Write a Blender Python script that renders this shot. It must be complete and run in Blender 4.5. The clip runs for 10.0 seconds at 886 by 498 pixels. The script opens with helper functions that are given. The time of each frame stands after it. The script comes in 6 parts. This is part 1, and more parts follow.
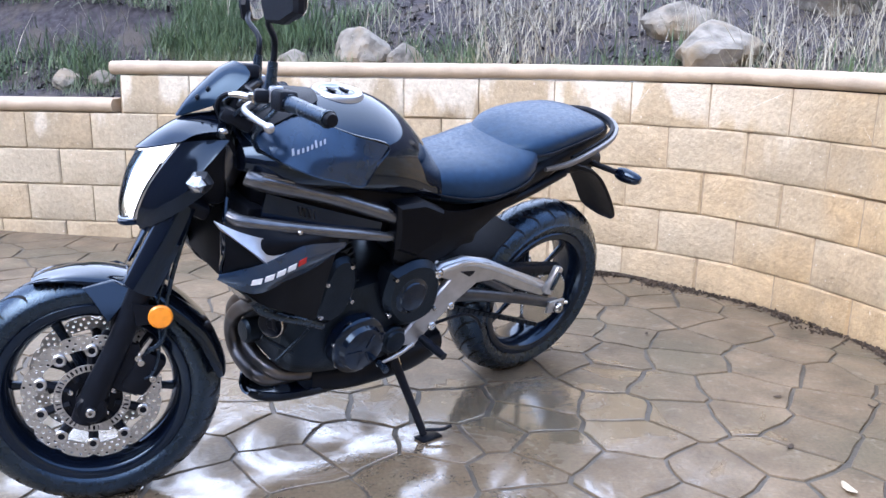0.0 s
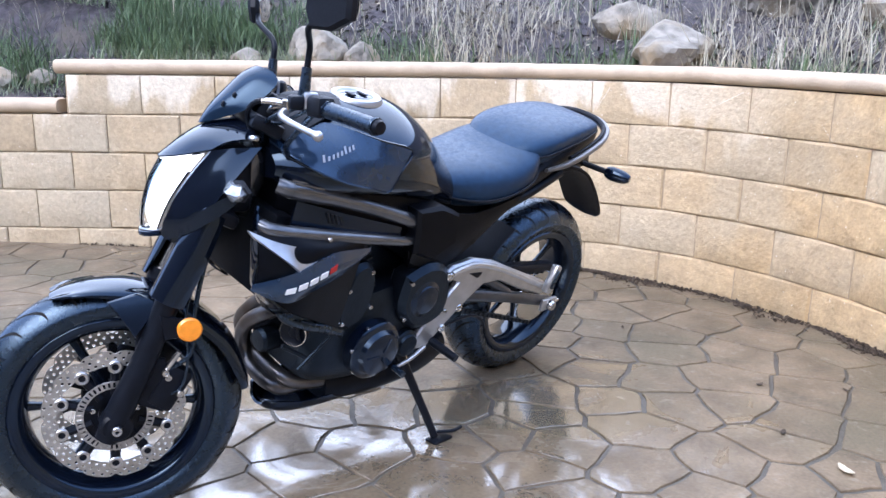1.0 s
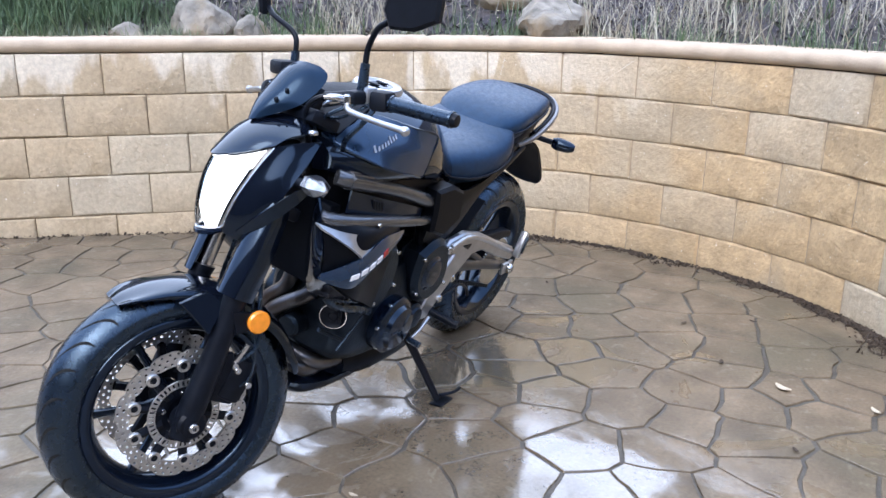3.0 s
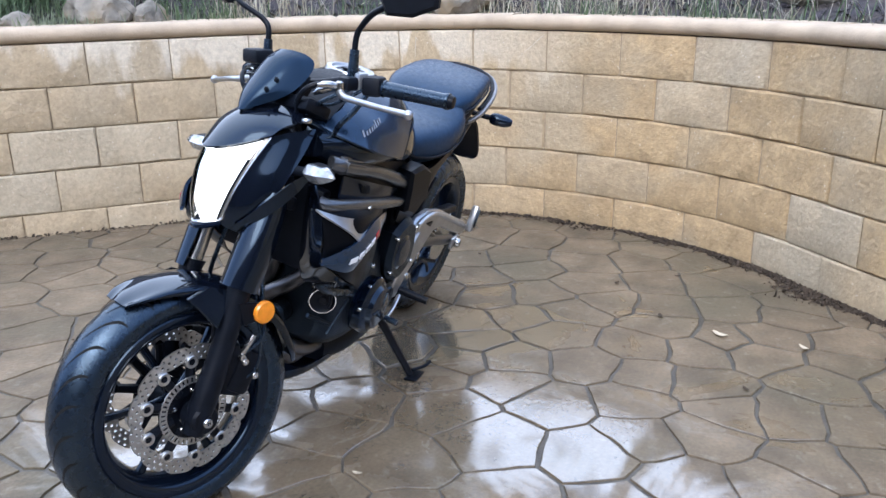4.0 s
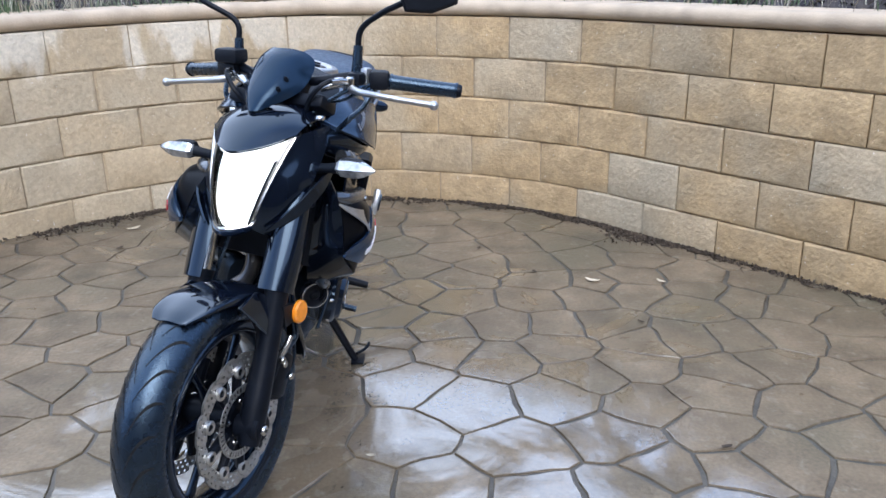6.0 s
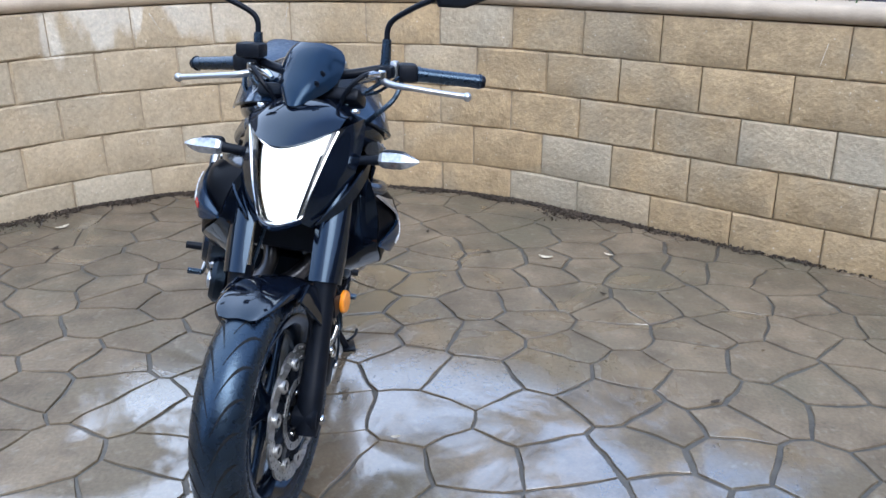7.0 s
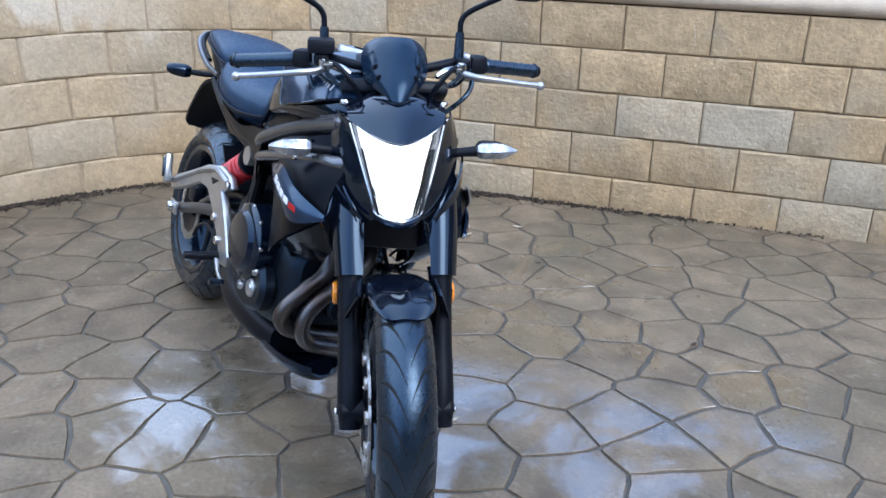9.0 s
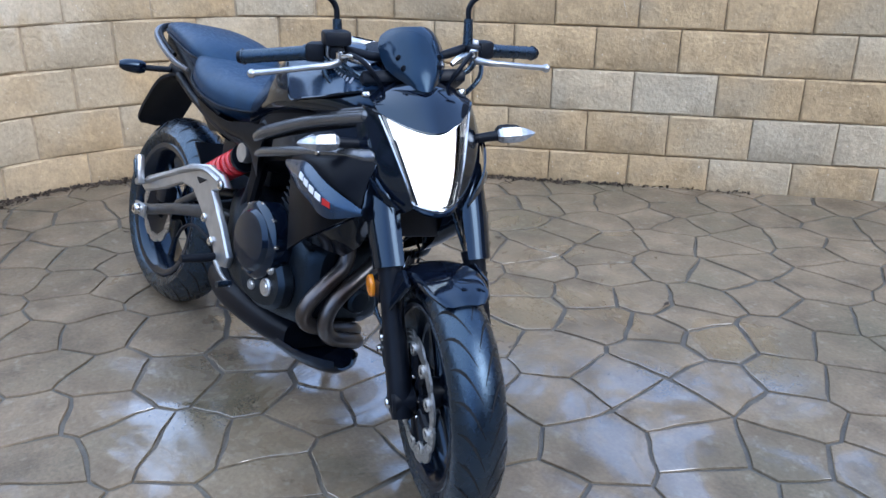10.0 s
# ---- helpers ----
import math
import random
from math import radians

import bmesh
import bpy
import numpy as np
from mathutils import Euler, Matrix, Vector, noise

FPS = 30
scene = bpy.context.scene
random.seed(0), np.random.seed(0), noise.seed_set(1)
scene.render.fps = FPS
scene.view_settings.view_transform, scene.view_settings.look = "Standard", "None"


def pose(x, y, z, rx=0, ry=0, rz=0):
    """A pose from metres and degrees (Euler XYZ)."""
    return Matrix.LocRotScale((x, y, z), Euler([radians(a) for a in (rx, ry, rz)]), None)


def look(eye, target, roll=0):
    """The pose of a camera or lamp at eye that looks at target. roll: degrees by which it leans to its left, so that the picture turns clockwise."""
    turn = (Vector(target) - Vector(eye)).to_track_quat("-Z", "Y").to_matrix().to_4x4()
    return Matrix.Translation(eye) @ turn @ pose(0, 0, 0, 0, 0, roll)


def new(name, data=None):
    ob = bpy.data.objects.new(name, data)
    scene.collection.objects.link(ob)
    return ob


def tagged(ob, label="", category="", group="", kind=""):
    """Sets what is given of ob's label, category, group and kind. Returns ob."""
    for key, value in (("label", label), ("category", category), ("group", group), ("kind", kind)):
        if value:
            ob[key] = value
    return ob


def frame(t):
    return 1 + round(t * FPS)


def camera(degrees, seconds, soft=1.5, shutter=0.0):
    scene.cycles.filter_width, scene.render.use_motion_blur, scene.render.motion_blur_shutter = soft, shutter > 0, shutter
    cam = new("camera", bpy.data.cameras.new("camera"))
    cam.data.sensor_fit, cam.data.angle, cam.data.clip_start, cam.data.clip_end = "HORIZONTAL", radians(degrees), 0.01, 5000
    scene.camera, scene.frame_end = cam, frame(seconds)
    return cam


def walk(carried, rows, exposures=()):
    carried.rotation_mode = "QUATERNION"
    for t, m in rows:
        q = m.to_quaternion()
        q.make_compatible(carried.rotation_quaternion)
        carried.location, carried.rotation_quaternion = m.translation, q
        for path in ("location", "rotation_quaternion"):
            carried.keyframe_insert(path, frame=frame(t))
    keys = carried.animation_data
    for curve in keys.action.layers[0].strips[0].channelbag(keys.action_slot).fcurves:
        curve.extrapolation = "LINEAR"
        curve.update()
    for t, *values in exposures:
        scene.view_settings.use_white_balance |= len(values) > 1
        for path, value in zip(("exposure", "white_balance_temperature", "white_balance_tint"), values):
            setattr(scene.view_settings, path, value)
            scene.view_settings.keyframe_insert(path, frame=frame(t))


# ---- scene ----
cam = camera(55.1, 10.0)
PATH = [
    (0, (1.017, 2.122, 1.073), (-0.036, 0.485, 0.612), 1.7),
    (0.5, (1.12, 2.057, 1.077), (-0.012, 0.474, 0.616), 1.6),
    (1, (1.235, 1.97, 1.089), (0.016, 0.455, 0.621), 1.8),
    (1.5, (1.366, 1.866, 1.1), (0.056, 0.433, 0.619), 2.2),
    (2, (1.473, 1.805, 1.112), (0.097, 0.441, 0.616), 2.3),
    (3.5, (1.839, 1.572, 1.17), (0.227, 0.539, 0.594), 0.8),
    (4, (1.932, 1.461, 1.173), (0.246, 0.565, 0.576), 0.1),
    (4.5, (2.027, 1.324, 1.192), (0.272, 0.587, 0.577), -0.2),
    (5, (2.099, 1.133, 1.208), (0.283, 0.583, 0.577), 0.2),
    (5.5, (2.18, 0.981, 1.206), (0.323, 0.594, 0.574), -0.2),
    (7, (2.349, 0.416, 1.252), (0.473, 0.521, 0.566), 0.2),
    (7.5, (2.338, 0.209, 1.258), (0.482, 0.467, 0.56), 0.7),
    (8, (2.299, -0.002, 1.259), (0.475, 0.413, 0.552), 1.5),
    (8.5, (2.262, -0.241, 1.274), (0.488, 0.35, 0.564), 2.0),
    (9, (2.207, -0.442, 1.279), (0.497, 0.304, 0.557), 1.8),
    (9.5, (2.144, -0.61, 1.298), (0.509, 0.264, 0.55), 1.2),
    (10, (2.061, -0.769, 1.309), (0.509, 0.228, 0.537), 0.8),
]
walk(cam, [(t, look(eye, target, roll)) for t, eye, target, roll in PATH],
     [(0, 0.96, 5290, 16), (2, 0.90, 5270, 16), (3.5, 0.59, 5330, 12), (5.5, 0.37, 5330, 11), (7, 0.33, 5160, 9), (8.5, 0.38, 5040, 9), (10, 0.38, 5000, 9)])

# ---- sky and light ----
world = bpy.data.worlds.new("sky")
scene.world = world
world.use_nodes = True
wn = world.node_tree
wn.nodes.clear()
w_out = wn.nodes.new("ShaderNodeOutputWorld")
w_bg = wn.nodes.new("ShaderNodeBackground")
w_sky = wn.nodes.new("ShaderNodeTexSky")
w_sky.sky_type = "NISHITA"
w_sky.sun_disc = False
w_sky.sun_elevation = radians(44)
w_sky.sun_rotation = radians(72)
w_sky.air_density, w_sky.dust_density, w_sky.ozone_density = 0.8, 8.0, 1.0
w_bg.inputs["Strength"].default_value = 0.15
w_cloud = wn.nodes.new("ShaderNodeMix")
w_cloud.data_type = "RGBA"
w_cloud.inputs[0].default_value = 0.55
w_way = wn.nodes.new("ShaderNodeTexCoord")
w_dot = wn.nodes.new("ShaderNodeVectorMath")
w_dot.operation = "DOT_PRODUCT"
w_dot.inputs[1].default_value = (-0.42, -0.60, 0.68)
wn.links.new(w_way.outputs["Generated"], w_dot.inputs[0])
w_thin = wn.nodes.new("ShaderNodeMapRange")
w_thin.interpolation_type = "SMOOTHSTEP"
for w_key, w_value in (("From Min", 0.25), ("From Max", 1.0), ("To Min", 7.0), ("To Max", 23.0)):
    w_thin.inputs[w_key].default_value = w_value
wn.links.new(w_dot.outputs["Value"], w_thin.inputs["Value"])
w_tone = wn.nodes.new("ShaderNodeVectorMath")
w_tone.operation = "SCALE"
wn.links.new(w_thin.outputs["Result"], w_tone.inputs["Scale"])
w_white = wn.nodes.new("ShaderNodeMix")
w_white.data_type = "RGBA"
w_white.inputs[6].default_value = (0.76, 0.96, 1.34, 1)
w_white.inputs[7].default_value = (0.99, 1.0, 1.03, 1)
w_veil = wn.nodes.new("ShaderNodeMapRange")
w_veil.interpolation_type = "SMOOTHSTEP"
w_veil.inputs["From Min"].default_value, w_veil.inputs["From Max"].default_value = 0.35, 0.85
wn.links.new(w_dot.outputs["Value"], w_veil.inputs["Value"])
wn.links.new(w_veil.outputs["Result"], w_white.inputs[0])
wn.links.new(w_white.outputs[2], w_tone.inputs[0])
wn.links.new(w_tone.outputs[0], w_cloud.inputs[7])
wn.links.new(w_sky.outputs[0], w_cloud.inputs[6])
wn.links.new(w_cloud.outputs[2], w_bg.inputs[0])
wn.links.new(w_bg.outputs[0], w_out.inputs[0])

sun_data = bpy.data.lights.new("sun", "SUN")
sun_data.energy, sun_data.angle, sun_data.color = 1.25, radians(40), (1.0, 0.91, 0.77)
sun = new("sun", sun_data)
sun.matrix_world = look((4.6, 1.5, 4.4), (0, 0, 0))

# ---- materials ----
def material(name, base, rough=0.5, metal=0.0, vary=0.0, scale=8.0, bump=0.0, bump_scale=60.0, coat=0.0, rough_vary=0.0, per_object=0.0,
             second=None, second_scale=2.0, emit=0.0, spec=0.5):
    """A surface of one colour that varies by noise at two scales, with fine relief."""
    m = bpy.data.materials.new(name)
    m.use_nodes = True
    nt = m.node_tree
    b = nt.nodes["Principled BSDF"]
    b.inputs["Roughness"].default_value = rough
    b.inputs["Metallic"].default_value = metal
    b.inputs["Coat Weight"].default_value = coat
    b.inputs["Coat Roughness"].default_value = 0.04
    geo = nt.nodes.new("ShaderNodeNewGeometry")

    def noise_at(size, detail=4.0):
        n = nt.nodes.new("ShaderNodeTexNoise")
        n.inputs["Scale"].default_value, n.inputs["Detail"].default_value = size, detail
        nt.links.new(geo.outputs["Position"], n.inputs["Vector"])
        return n.outputs["Fac"]

    def mixed(a, c, fac):
        x = nt.nodes.new("ShaderNodeMix")
        x.data_type = "RGBA"
        for sock, value in ((x.inputs[6], a), (x.inputs[7], c)):
            if isinstance(value, tuple):
                sock.default_value = (*value, 1)
            else:
                nt.links.new(value, sock)
        nt.links.new(fac, x.inputs[0])
        return x.outputs[2]

    def ramp(value, lo, hi):
        r = nt.nodes.new("ShaderNodeMapRange")
        r.inputs["From Min"].default_value, r.inputs["From Max"].default_value = lo, hi
        nt.links.new(value, r.inputs["Value"])
        return r.outputs["Result"]

    dark = tuple(c * (1 - vary) for c in base)
    light = tuple(min(1, c * (1 + vary)) for c in base)
    colour = mixed(dark, light, ramp(noise_at(scale), 0.3, 0.7))
    if second:
        colour = mixed(colour, second, ramp(noise_at(second_scale, 6.0), 0.48, 0.66))
    if per_object:
        info = nt.nodes.new("ShaderNodeObjectInfo")
        hsv = nt.nodes.new("ShaderNodeHueSaturation")
        nt.links.new(colour, hsv.inputs["Color"])
        r = nt.nodes.new("ShaderNodeMapRange")
        r.inputs["To Min"].default_value, r.inputs["To Max"].default_value = 1 - per_object, 1 + per_object
        nt.links.new(info.outputs["Random"], r.inputs["Value"])
        nt.links.new(r.outputs["Result"], hsv.inputs["Value"])
        colour = hsv.outputs["Color"]
    nt.links.new(colour, b.inputs["Base Color"])
    if rough_vary:
        r = nt.nodes.new("ShaderNodeMapRange")
        r.inputs["From Min"].default_value, r.inputs["From Max"].default_value = 0.3, 0.7
        r.inputs["To Min"].default_value, r.inputs["To Max"].default_value = max(0.02, rough - rough_vary), min(1, rough + rough_vary)
        nt.links.new(noise_at(scale * 2.3), r.inputs["Value"])
        nt.links.new(r.outputs["Result"], b.inputs["Roughness"])
    if bump:
        bp = nt.nodes.new("ShaderNodeBump")
        bp.inputs["Strength"].default_value, bp.inputs["Distance"].default_value = bump, 0.01
        nt.links.new(noise_at(bump_scale, 6.0), bp.inputs["Height"])
        nt.links.new(bp.outputs["Normal"], b.inputs["Normal"])
    b.inputs["Specular IOR Level"].default_value = spec
    if emit:
        b.inputs["Emission Color"].default_value = (1.0, 0.93, 0.82, 1)
        b.inputs["Emission Strength"].default_value = emit
    return m


GLOSS = material("black_paint", (0.003, 0.0045, 0.0095), 0.08, coat=0.25, vary=0.2, scale=30, spec=0.55)
TANKSIDE = material("blue_black_metallic_paint", (0.010, 0.020, 0.044), 0.20, coat=0.3, vary=0.2, scale=30, spec=0.8)
PANEL = material("dark_panel", (0.0035, 0.006, 0.014), 0.15, coat=0.2, vary=0.2, scale=30, spec=0.5)
SATIN = material("satin_black", (0.0045, 0.006, 0.010), 0.36, vary=0.25, scale=40, bump=0.05, bump_scale=300, spec=0.16)
PLASTIC = material("black_plastic", (0.0045, 0.006, 0.010), 0.48, vary=0.2, scale=50, bump=0.12, bump_scale=500, spec=0.22)
DEEP = material("deep_black_plastic", (0.003, 0.0036, 0.0055), 0.34, vary=0.2, scale=40, bump=0.05, bump_scale=300, spec=0.09)
RUBBER = material("tyre_rubber", (0.0035, 0.006, 0.012), 0.27, vary=0.35, scale=18, bump=0.1, bump_scale=260, rough_vary=0.08, spec=0.95, coat=0.1)

VINYL = material("seat_vinyl", (0.009, 0.022, 0.050), 0.40, vary=0.2, scale=40, bump=0.08, bump_scale=420, rough_vary=0.1)
ENGINE = material("engine_black", (0.006, 0.0075, 0.011), 0.32, metal=0.2, vary=0.4, scale=25, bump=0.15, bump_scale=200, spec=0.45)
ALLOY = material("silver_alloy", (0.48, 0.48, 0.48), 0.32, metal=0.85, vary=0.12, scale=30, bump=0.04, bump_scale=300)
STEEL = material("bright_steel", (0.60, 0.59, 0.57), 0.22, metal=1.0, vary=0.15, scale=40)
DISC = material("brake_disc_steel", (0.55, 0.54, 0.52), 0.34, metal=0.9, vary=0.15, scale=60, bump=0.05, bump_scale=400)
FRAME = material("frame_pipe_paint", (0.15, 0.155, 0.165), 0.27, metal=0.8, vary=0.15, scale=30)
EXHAUST = material("exhaust_steel", (0.13, 0.125, 0.125), 0.33, metal=0.9, vary=0.3, scale=14, second=(0.085, 0.066, 0.055), second_scale=6)
RED = material("red_spring_paint", (0.50, 0.015, 0.02), 0.3, coat=0.5, vary=0.1, scale=40)
AMBER = material("amber_reflector", (0.85, 0.28, 0.01), 0.22, coat=0.6, vary=0.12, scale=60)
WHITE = material("white_decal", (0.72, 0.72, 0.72), 0.4)
GREY = material("grey_decal", (0.33, 0.34, 0.37), 0.4)
CLEAR = material("clear_signal_lens", (0.42, 0.43, 0.44), 0.10, metal=0.6, coat=0.8, vary=0.4, scale=60, bump=0.2, bump_scale=70)
SWING = material("swingarm_paint", (0.075, 0.08, 0.09), 0.3, metal=0.6, vary=0.2, scale=30)
CHROME = material("chrome_reflector", (0.75, 0.74, 0.72), 0.16, metal=1.0, vary=0.1, scale=60, bump=0.25, bump_scale=90)
LAMP = material("lit_headlight", (0.85, 0.85, 0.85), 0.1, coat=0.8, emit=2.2)
SCREEN = material("tinted_screen", (0.008, 0.016, 0.032), 0.14, coat=0.0, vary=0.15, scale=20, spec=0.4)
SMOKED = material("unlit_lamp_lens", (0.26, 0.24, 0.21), 0.14, metal=0.3, coat=0.5, vary=0.3, scale=70)
TAIL = material("tail_light_red", (0.35, 0.01, 0.01), 0.2, coat=0.5)
WATER = material("water_drop", (0.10, 0.11, 0.12), 0.03, coat=1.0, spec=0.8)


def clear_cover():
    """Clear plastic: it lets light through and shines where it is seen aslant."""
    m = bpy.data.materials.new("clear_lamp_cover")
    m.use_nodes = True
    nt = m.node_tree
    nt.nodes.clear()
    out = nt.nodes.new("ShaderNodeOutputMaterial")
    mix = nt.nodes.new("ShaderNodeMixShader")
    fres = nt.nodes.new("ShaderNodeFresnel")
    fres.inputs["IOR"].default_value = 1.18
    see = nt.nodes.new("ShaderNodeBsdfTransparent")
    see.inputs["Color"].default_value = (0.96, 0.96, 0.95, 1)
    shine = nt.nodes.new("ShaderNodeBsdfGlossy")
    shine.inputs["Roughness"].default_value = 0.03
    nt.links.new(fres.outputs[0], mix.inputs[0])
    nt.links.new(see.outputs[0], mix.inputs[1])
    nt.links.new(shine.outputs[0], mix.inputs[2])
    nt.links.new(mix.outputs[0], out.inputs["Surface"])
    return m


COVER = clear_cover()
# a blue specular tint puts the sky's blue into these surfaces' reflections
for sheen in (GLOSS, PANEL, TANKSIDE, ENGINE, RUBBER, VINYL, SCREEN):
    sheen.node_tree.nodes["Principled BSDF"].inputs["Specular Tint"].default_value = (0.52, 0.74, 1.0, 1)
MIRROR = material("mirror_glass", (0.8, 0.82, 0.85), 0.03, metal=1.0)


# ---- mesh tools ----
def finish(me, angle=38):
    me.shade_smooth()
    me.set_sharp_from_angle(angle=radians(angle))


def part(name, bm, mat, parent=None, label="", angle=38, at=None):
    """One mesh object from a bmesh, under a thing or a part."""
    bmesh.ops.recalc_face_normals(bm, faces=bm.faces)
    me = bpy.data.meshes.new(name)
    bm.to_mesh(me)
    bm.free()
    finish(me, angle)
    me.materials.append(mat)
    ob = new(name, me)
    if parent:
        ob.parent = parent
    if at is not None:
        ob.matrix_local = at
    if label:
        ob["label"] = label
    return ob


def spline(points, n):
    """n points on a smooth curve through the given tuples of numbers."""
    p = np.array(points, float)
    if len(p) < 3:
        return [tuple(p[0] + (p[-1] - p[0]) * i / (n - 1)) for i in range(n)]
    out = []
    for i in range(n):
        u = i * (len(p) - 1) / (n - 1)
        k = min(int(u), len(p) - 2)
        u -= k
        a, b, c, d = p[max(k - 1, 0)], p[k], p[k + 1], p[min(k + 2, len(p) - 1)]
        out.append(tuple(0.5 * (2 * b + (c - a) * u + (2 * a - 5 * b + 4 * c - d) * u * u + (3 * b - a - 3 * c + d) * u ** 3)))
    return out


def rings(bm, loops, closed=True, cap=True, wrap=False):
    """Skin over rings of points."""
    vs = [[bm.verts.new(p) for p in loop] for loop in loops]
    n = len(vs[0])
    pairs = list(zip(vs, vs[1:])) + ([(vs[-1], vs[0])] if wrap else [])
    for a, b in pairs:
        for i in range(n if closed else n - 1):
            j = (i + 1) % n
            bm.faces.new((a[i], a[j], b[j], b[i]))
    if cap and closed and not wrap:
        bm.faces.new(vs[0][::-1])
        bm.faces.new(vs[-1])
    return vs


def tube(path, r, n=24, seg=12, bm=None, flat=1.0):
    """A pipe along a smooth curve; r is a radius or one for each point."""
    bm = bm or bmesh.new()
    rr = r if isinstance(r, (list, tuple)) else [r] * len(path)
    pts = spline([(*p, q) for p, q in zip(path, rr)], n if len(path) > 2 else max(2, min(n, 6)))
    loops, side = [], None
    for i, p in enumerate(pts):
        a, b = Vector(pts[max(i - 1, 0)][:3]), Vector(pts[min(i + 1, len(pts) - 1)][:3])
        d = (b - a).normalized()
        if side is None:
            side = d.orthogonal().normalized()
        side = (side - d * side.dot(d)).normalized()
        up = d.cross(side)
        loops.append([Vector(p[:3]) + side * (p[3] * math.cos(t)) + up * (p[3] * flat * math.sin(t)) for t in np.linspace(0, 2 * math.pi, seg, endpoint=False)])
    rings(bm, loops)
    return bm


def lathe(profile, centre, seg=48, bm=None, closed=False, axis="y"):
    """A body turned round an axis through centre; profile: (radius, offset along the axis)."""
    bm = bm or bmesh.new()
    loops = []
    for t in np.linspace(0, 2 * math.pi, seg, endpoint=False):
        c, s = math.cos(t), math.sin(t)
        if axis == "y":
            loops.append([Vector(centre) + Vector((r * c, a, r * s)) for r, a in profile])
        elif axis == "z":
            loops.append([Vector(centre) + Vector((r * c, r * s, a)) for r, a in profile])
        else:
            loops.append([Vector(centre) + Vector((a, r * c, r * s)) for r, a in profile])
    rings(bm, loops, closed=closed, cap=False, wrap=True)
    bmesh.ops.remove_doubles(bm, verts=bm.verts, dist=1e-5)
    return bm


def plate(outline, y0, y1, bevel=0.004, bm=None, smooth=0):
    """A plate with the outline (x, z), from y0 to y1, with bevelled rims."""
    bm = bm or bmesh.new()
    pts = outline
    if smooth:
        pts = [p[:2] for p in spline(list(outline) + [outline[0]], smooth + 1)[:-1]]
    c = np.mean(np.array(pts), axis=0)
    # inward offset by the corner normals
    n = len(pts)
    area = sum(pts[i][0] * pts[(i + 1) % n][1] - pts[(i + 1) % n][0] * pts[i][1] for i in range(n))
    sgn = 1 if area > 0 else -1
    inner = []
    for i in range(n):
        a, b, d = np.array(pts[i - 1]), np.array(pts[i]), np.array(pts[(i + 1) % n])
        e, g = b - a, d - b
        e, g = e / (np.linalg.norm(e) + 1e-9), g / (np.linalg.norm(g) + 1e-9)
        nn = np.array([-(e + g)[1], (e + g)[0]]) * sgn
        nn = nn / (np.linalg.norm(nn) + 1e-9)
        inner.append(tuple(b + nn * bevel))
    s = 1 if y1 > y0 else -1
    loops = [[(x, y0, z) for x, z in inner], [(x, y0 + s * bevel, z) for x, z in pts], [(x, y1 - s * bevel, z) for x, z in pts], [(x, y1, z) for x, z in inner]]
    rings(bm, loops)
    return bm


def block(centre, size, bevel=0.004, bm=None, turn=None):
    """A box with bevelled edges."""
    bm = bm or bmesh.new()
    made = bmesh.ops.create_cube(bm, size=1.0)["verts"]
    m = Matrix.Translation(centre) @ (turn or Matrix()) @ Matrix.Diagonal((*size, 1))
    bmesh.ops.transform(bm, matrix=m, verts=made)
    if bevel:
        edges = list({e for v in made for e in v.link_edges})
        bmesh.ops.bevel(bm, geom=edges, offset=bevel, segments=2, affect="EDGES", profile=0.5)
    return bm


def body(stations, n=22, seg=28, bm=None, power=(2.4, 2.4)):
    """A long body of rounded sections: stations (x, half width, bottom, widest, top[, centre y])."""
    bm = bm or bmesh.new()
    st = spline([(*s, 0.0) if len(s) == 5 else s for s in stations], n)
    loops = []
    for x, w, lo, mid, hi, cy in st:
        ring = []
        for t in np.linspace(0, 2 * math.pi, seg, endpoint=False):
            c, s = math.cos(t), math.sin(t)
            p = power[0] if s > 0 else power[1]
            k = (abs(c) ** p + abs(s) ** p) ** (-1 / p)
            ring.append((x, cy + max(w, 0.001) * c * k, mid + (hi - mid if s > 0 else mid - lo) * s * k))
        loops.append(ring)
    rings(bm, loops)
    return bm


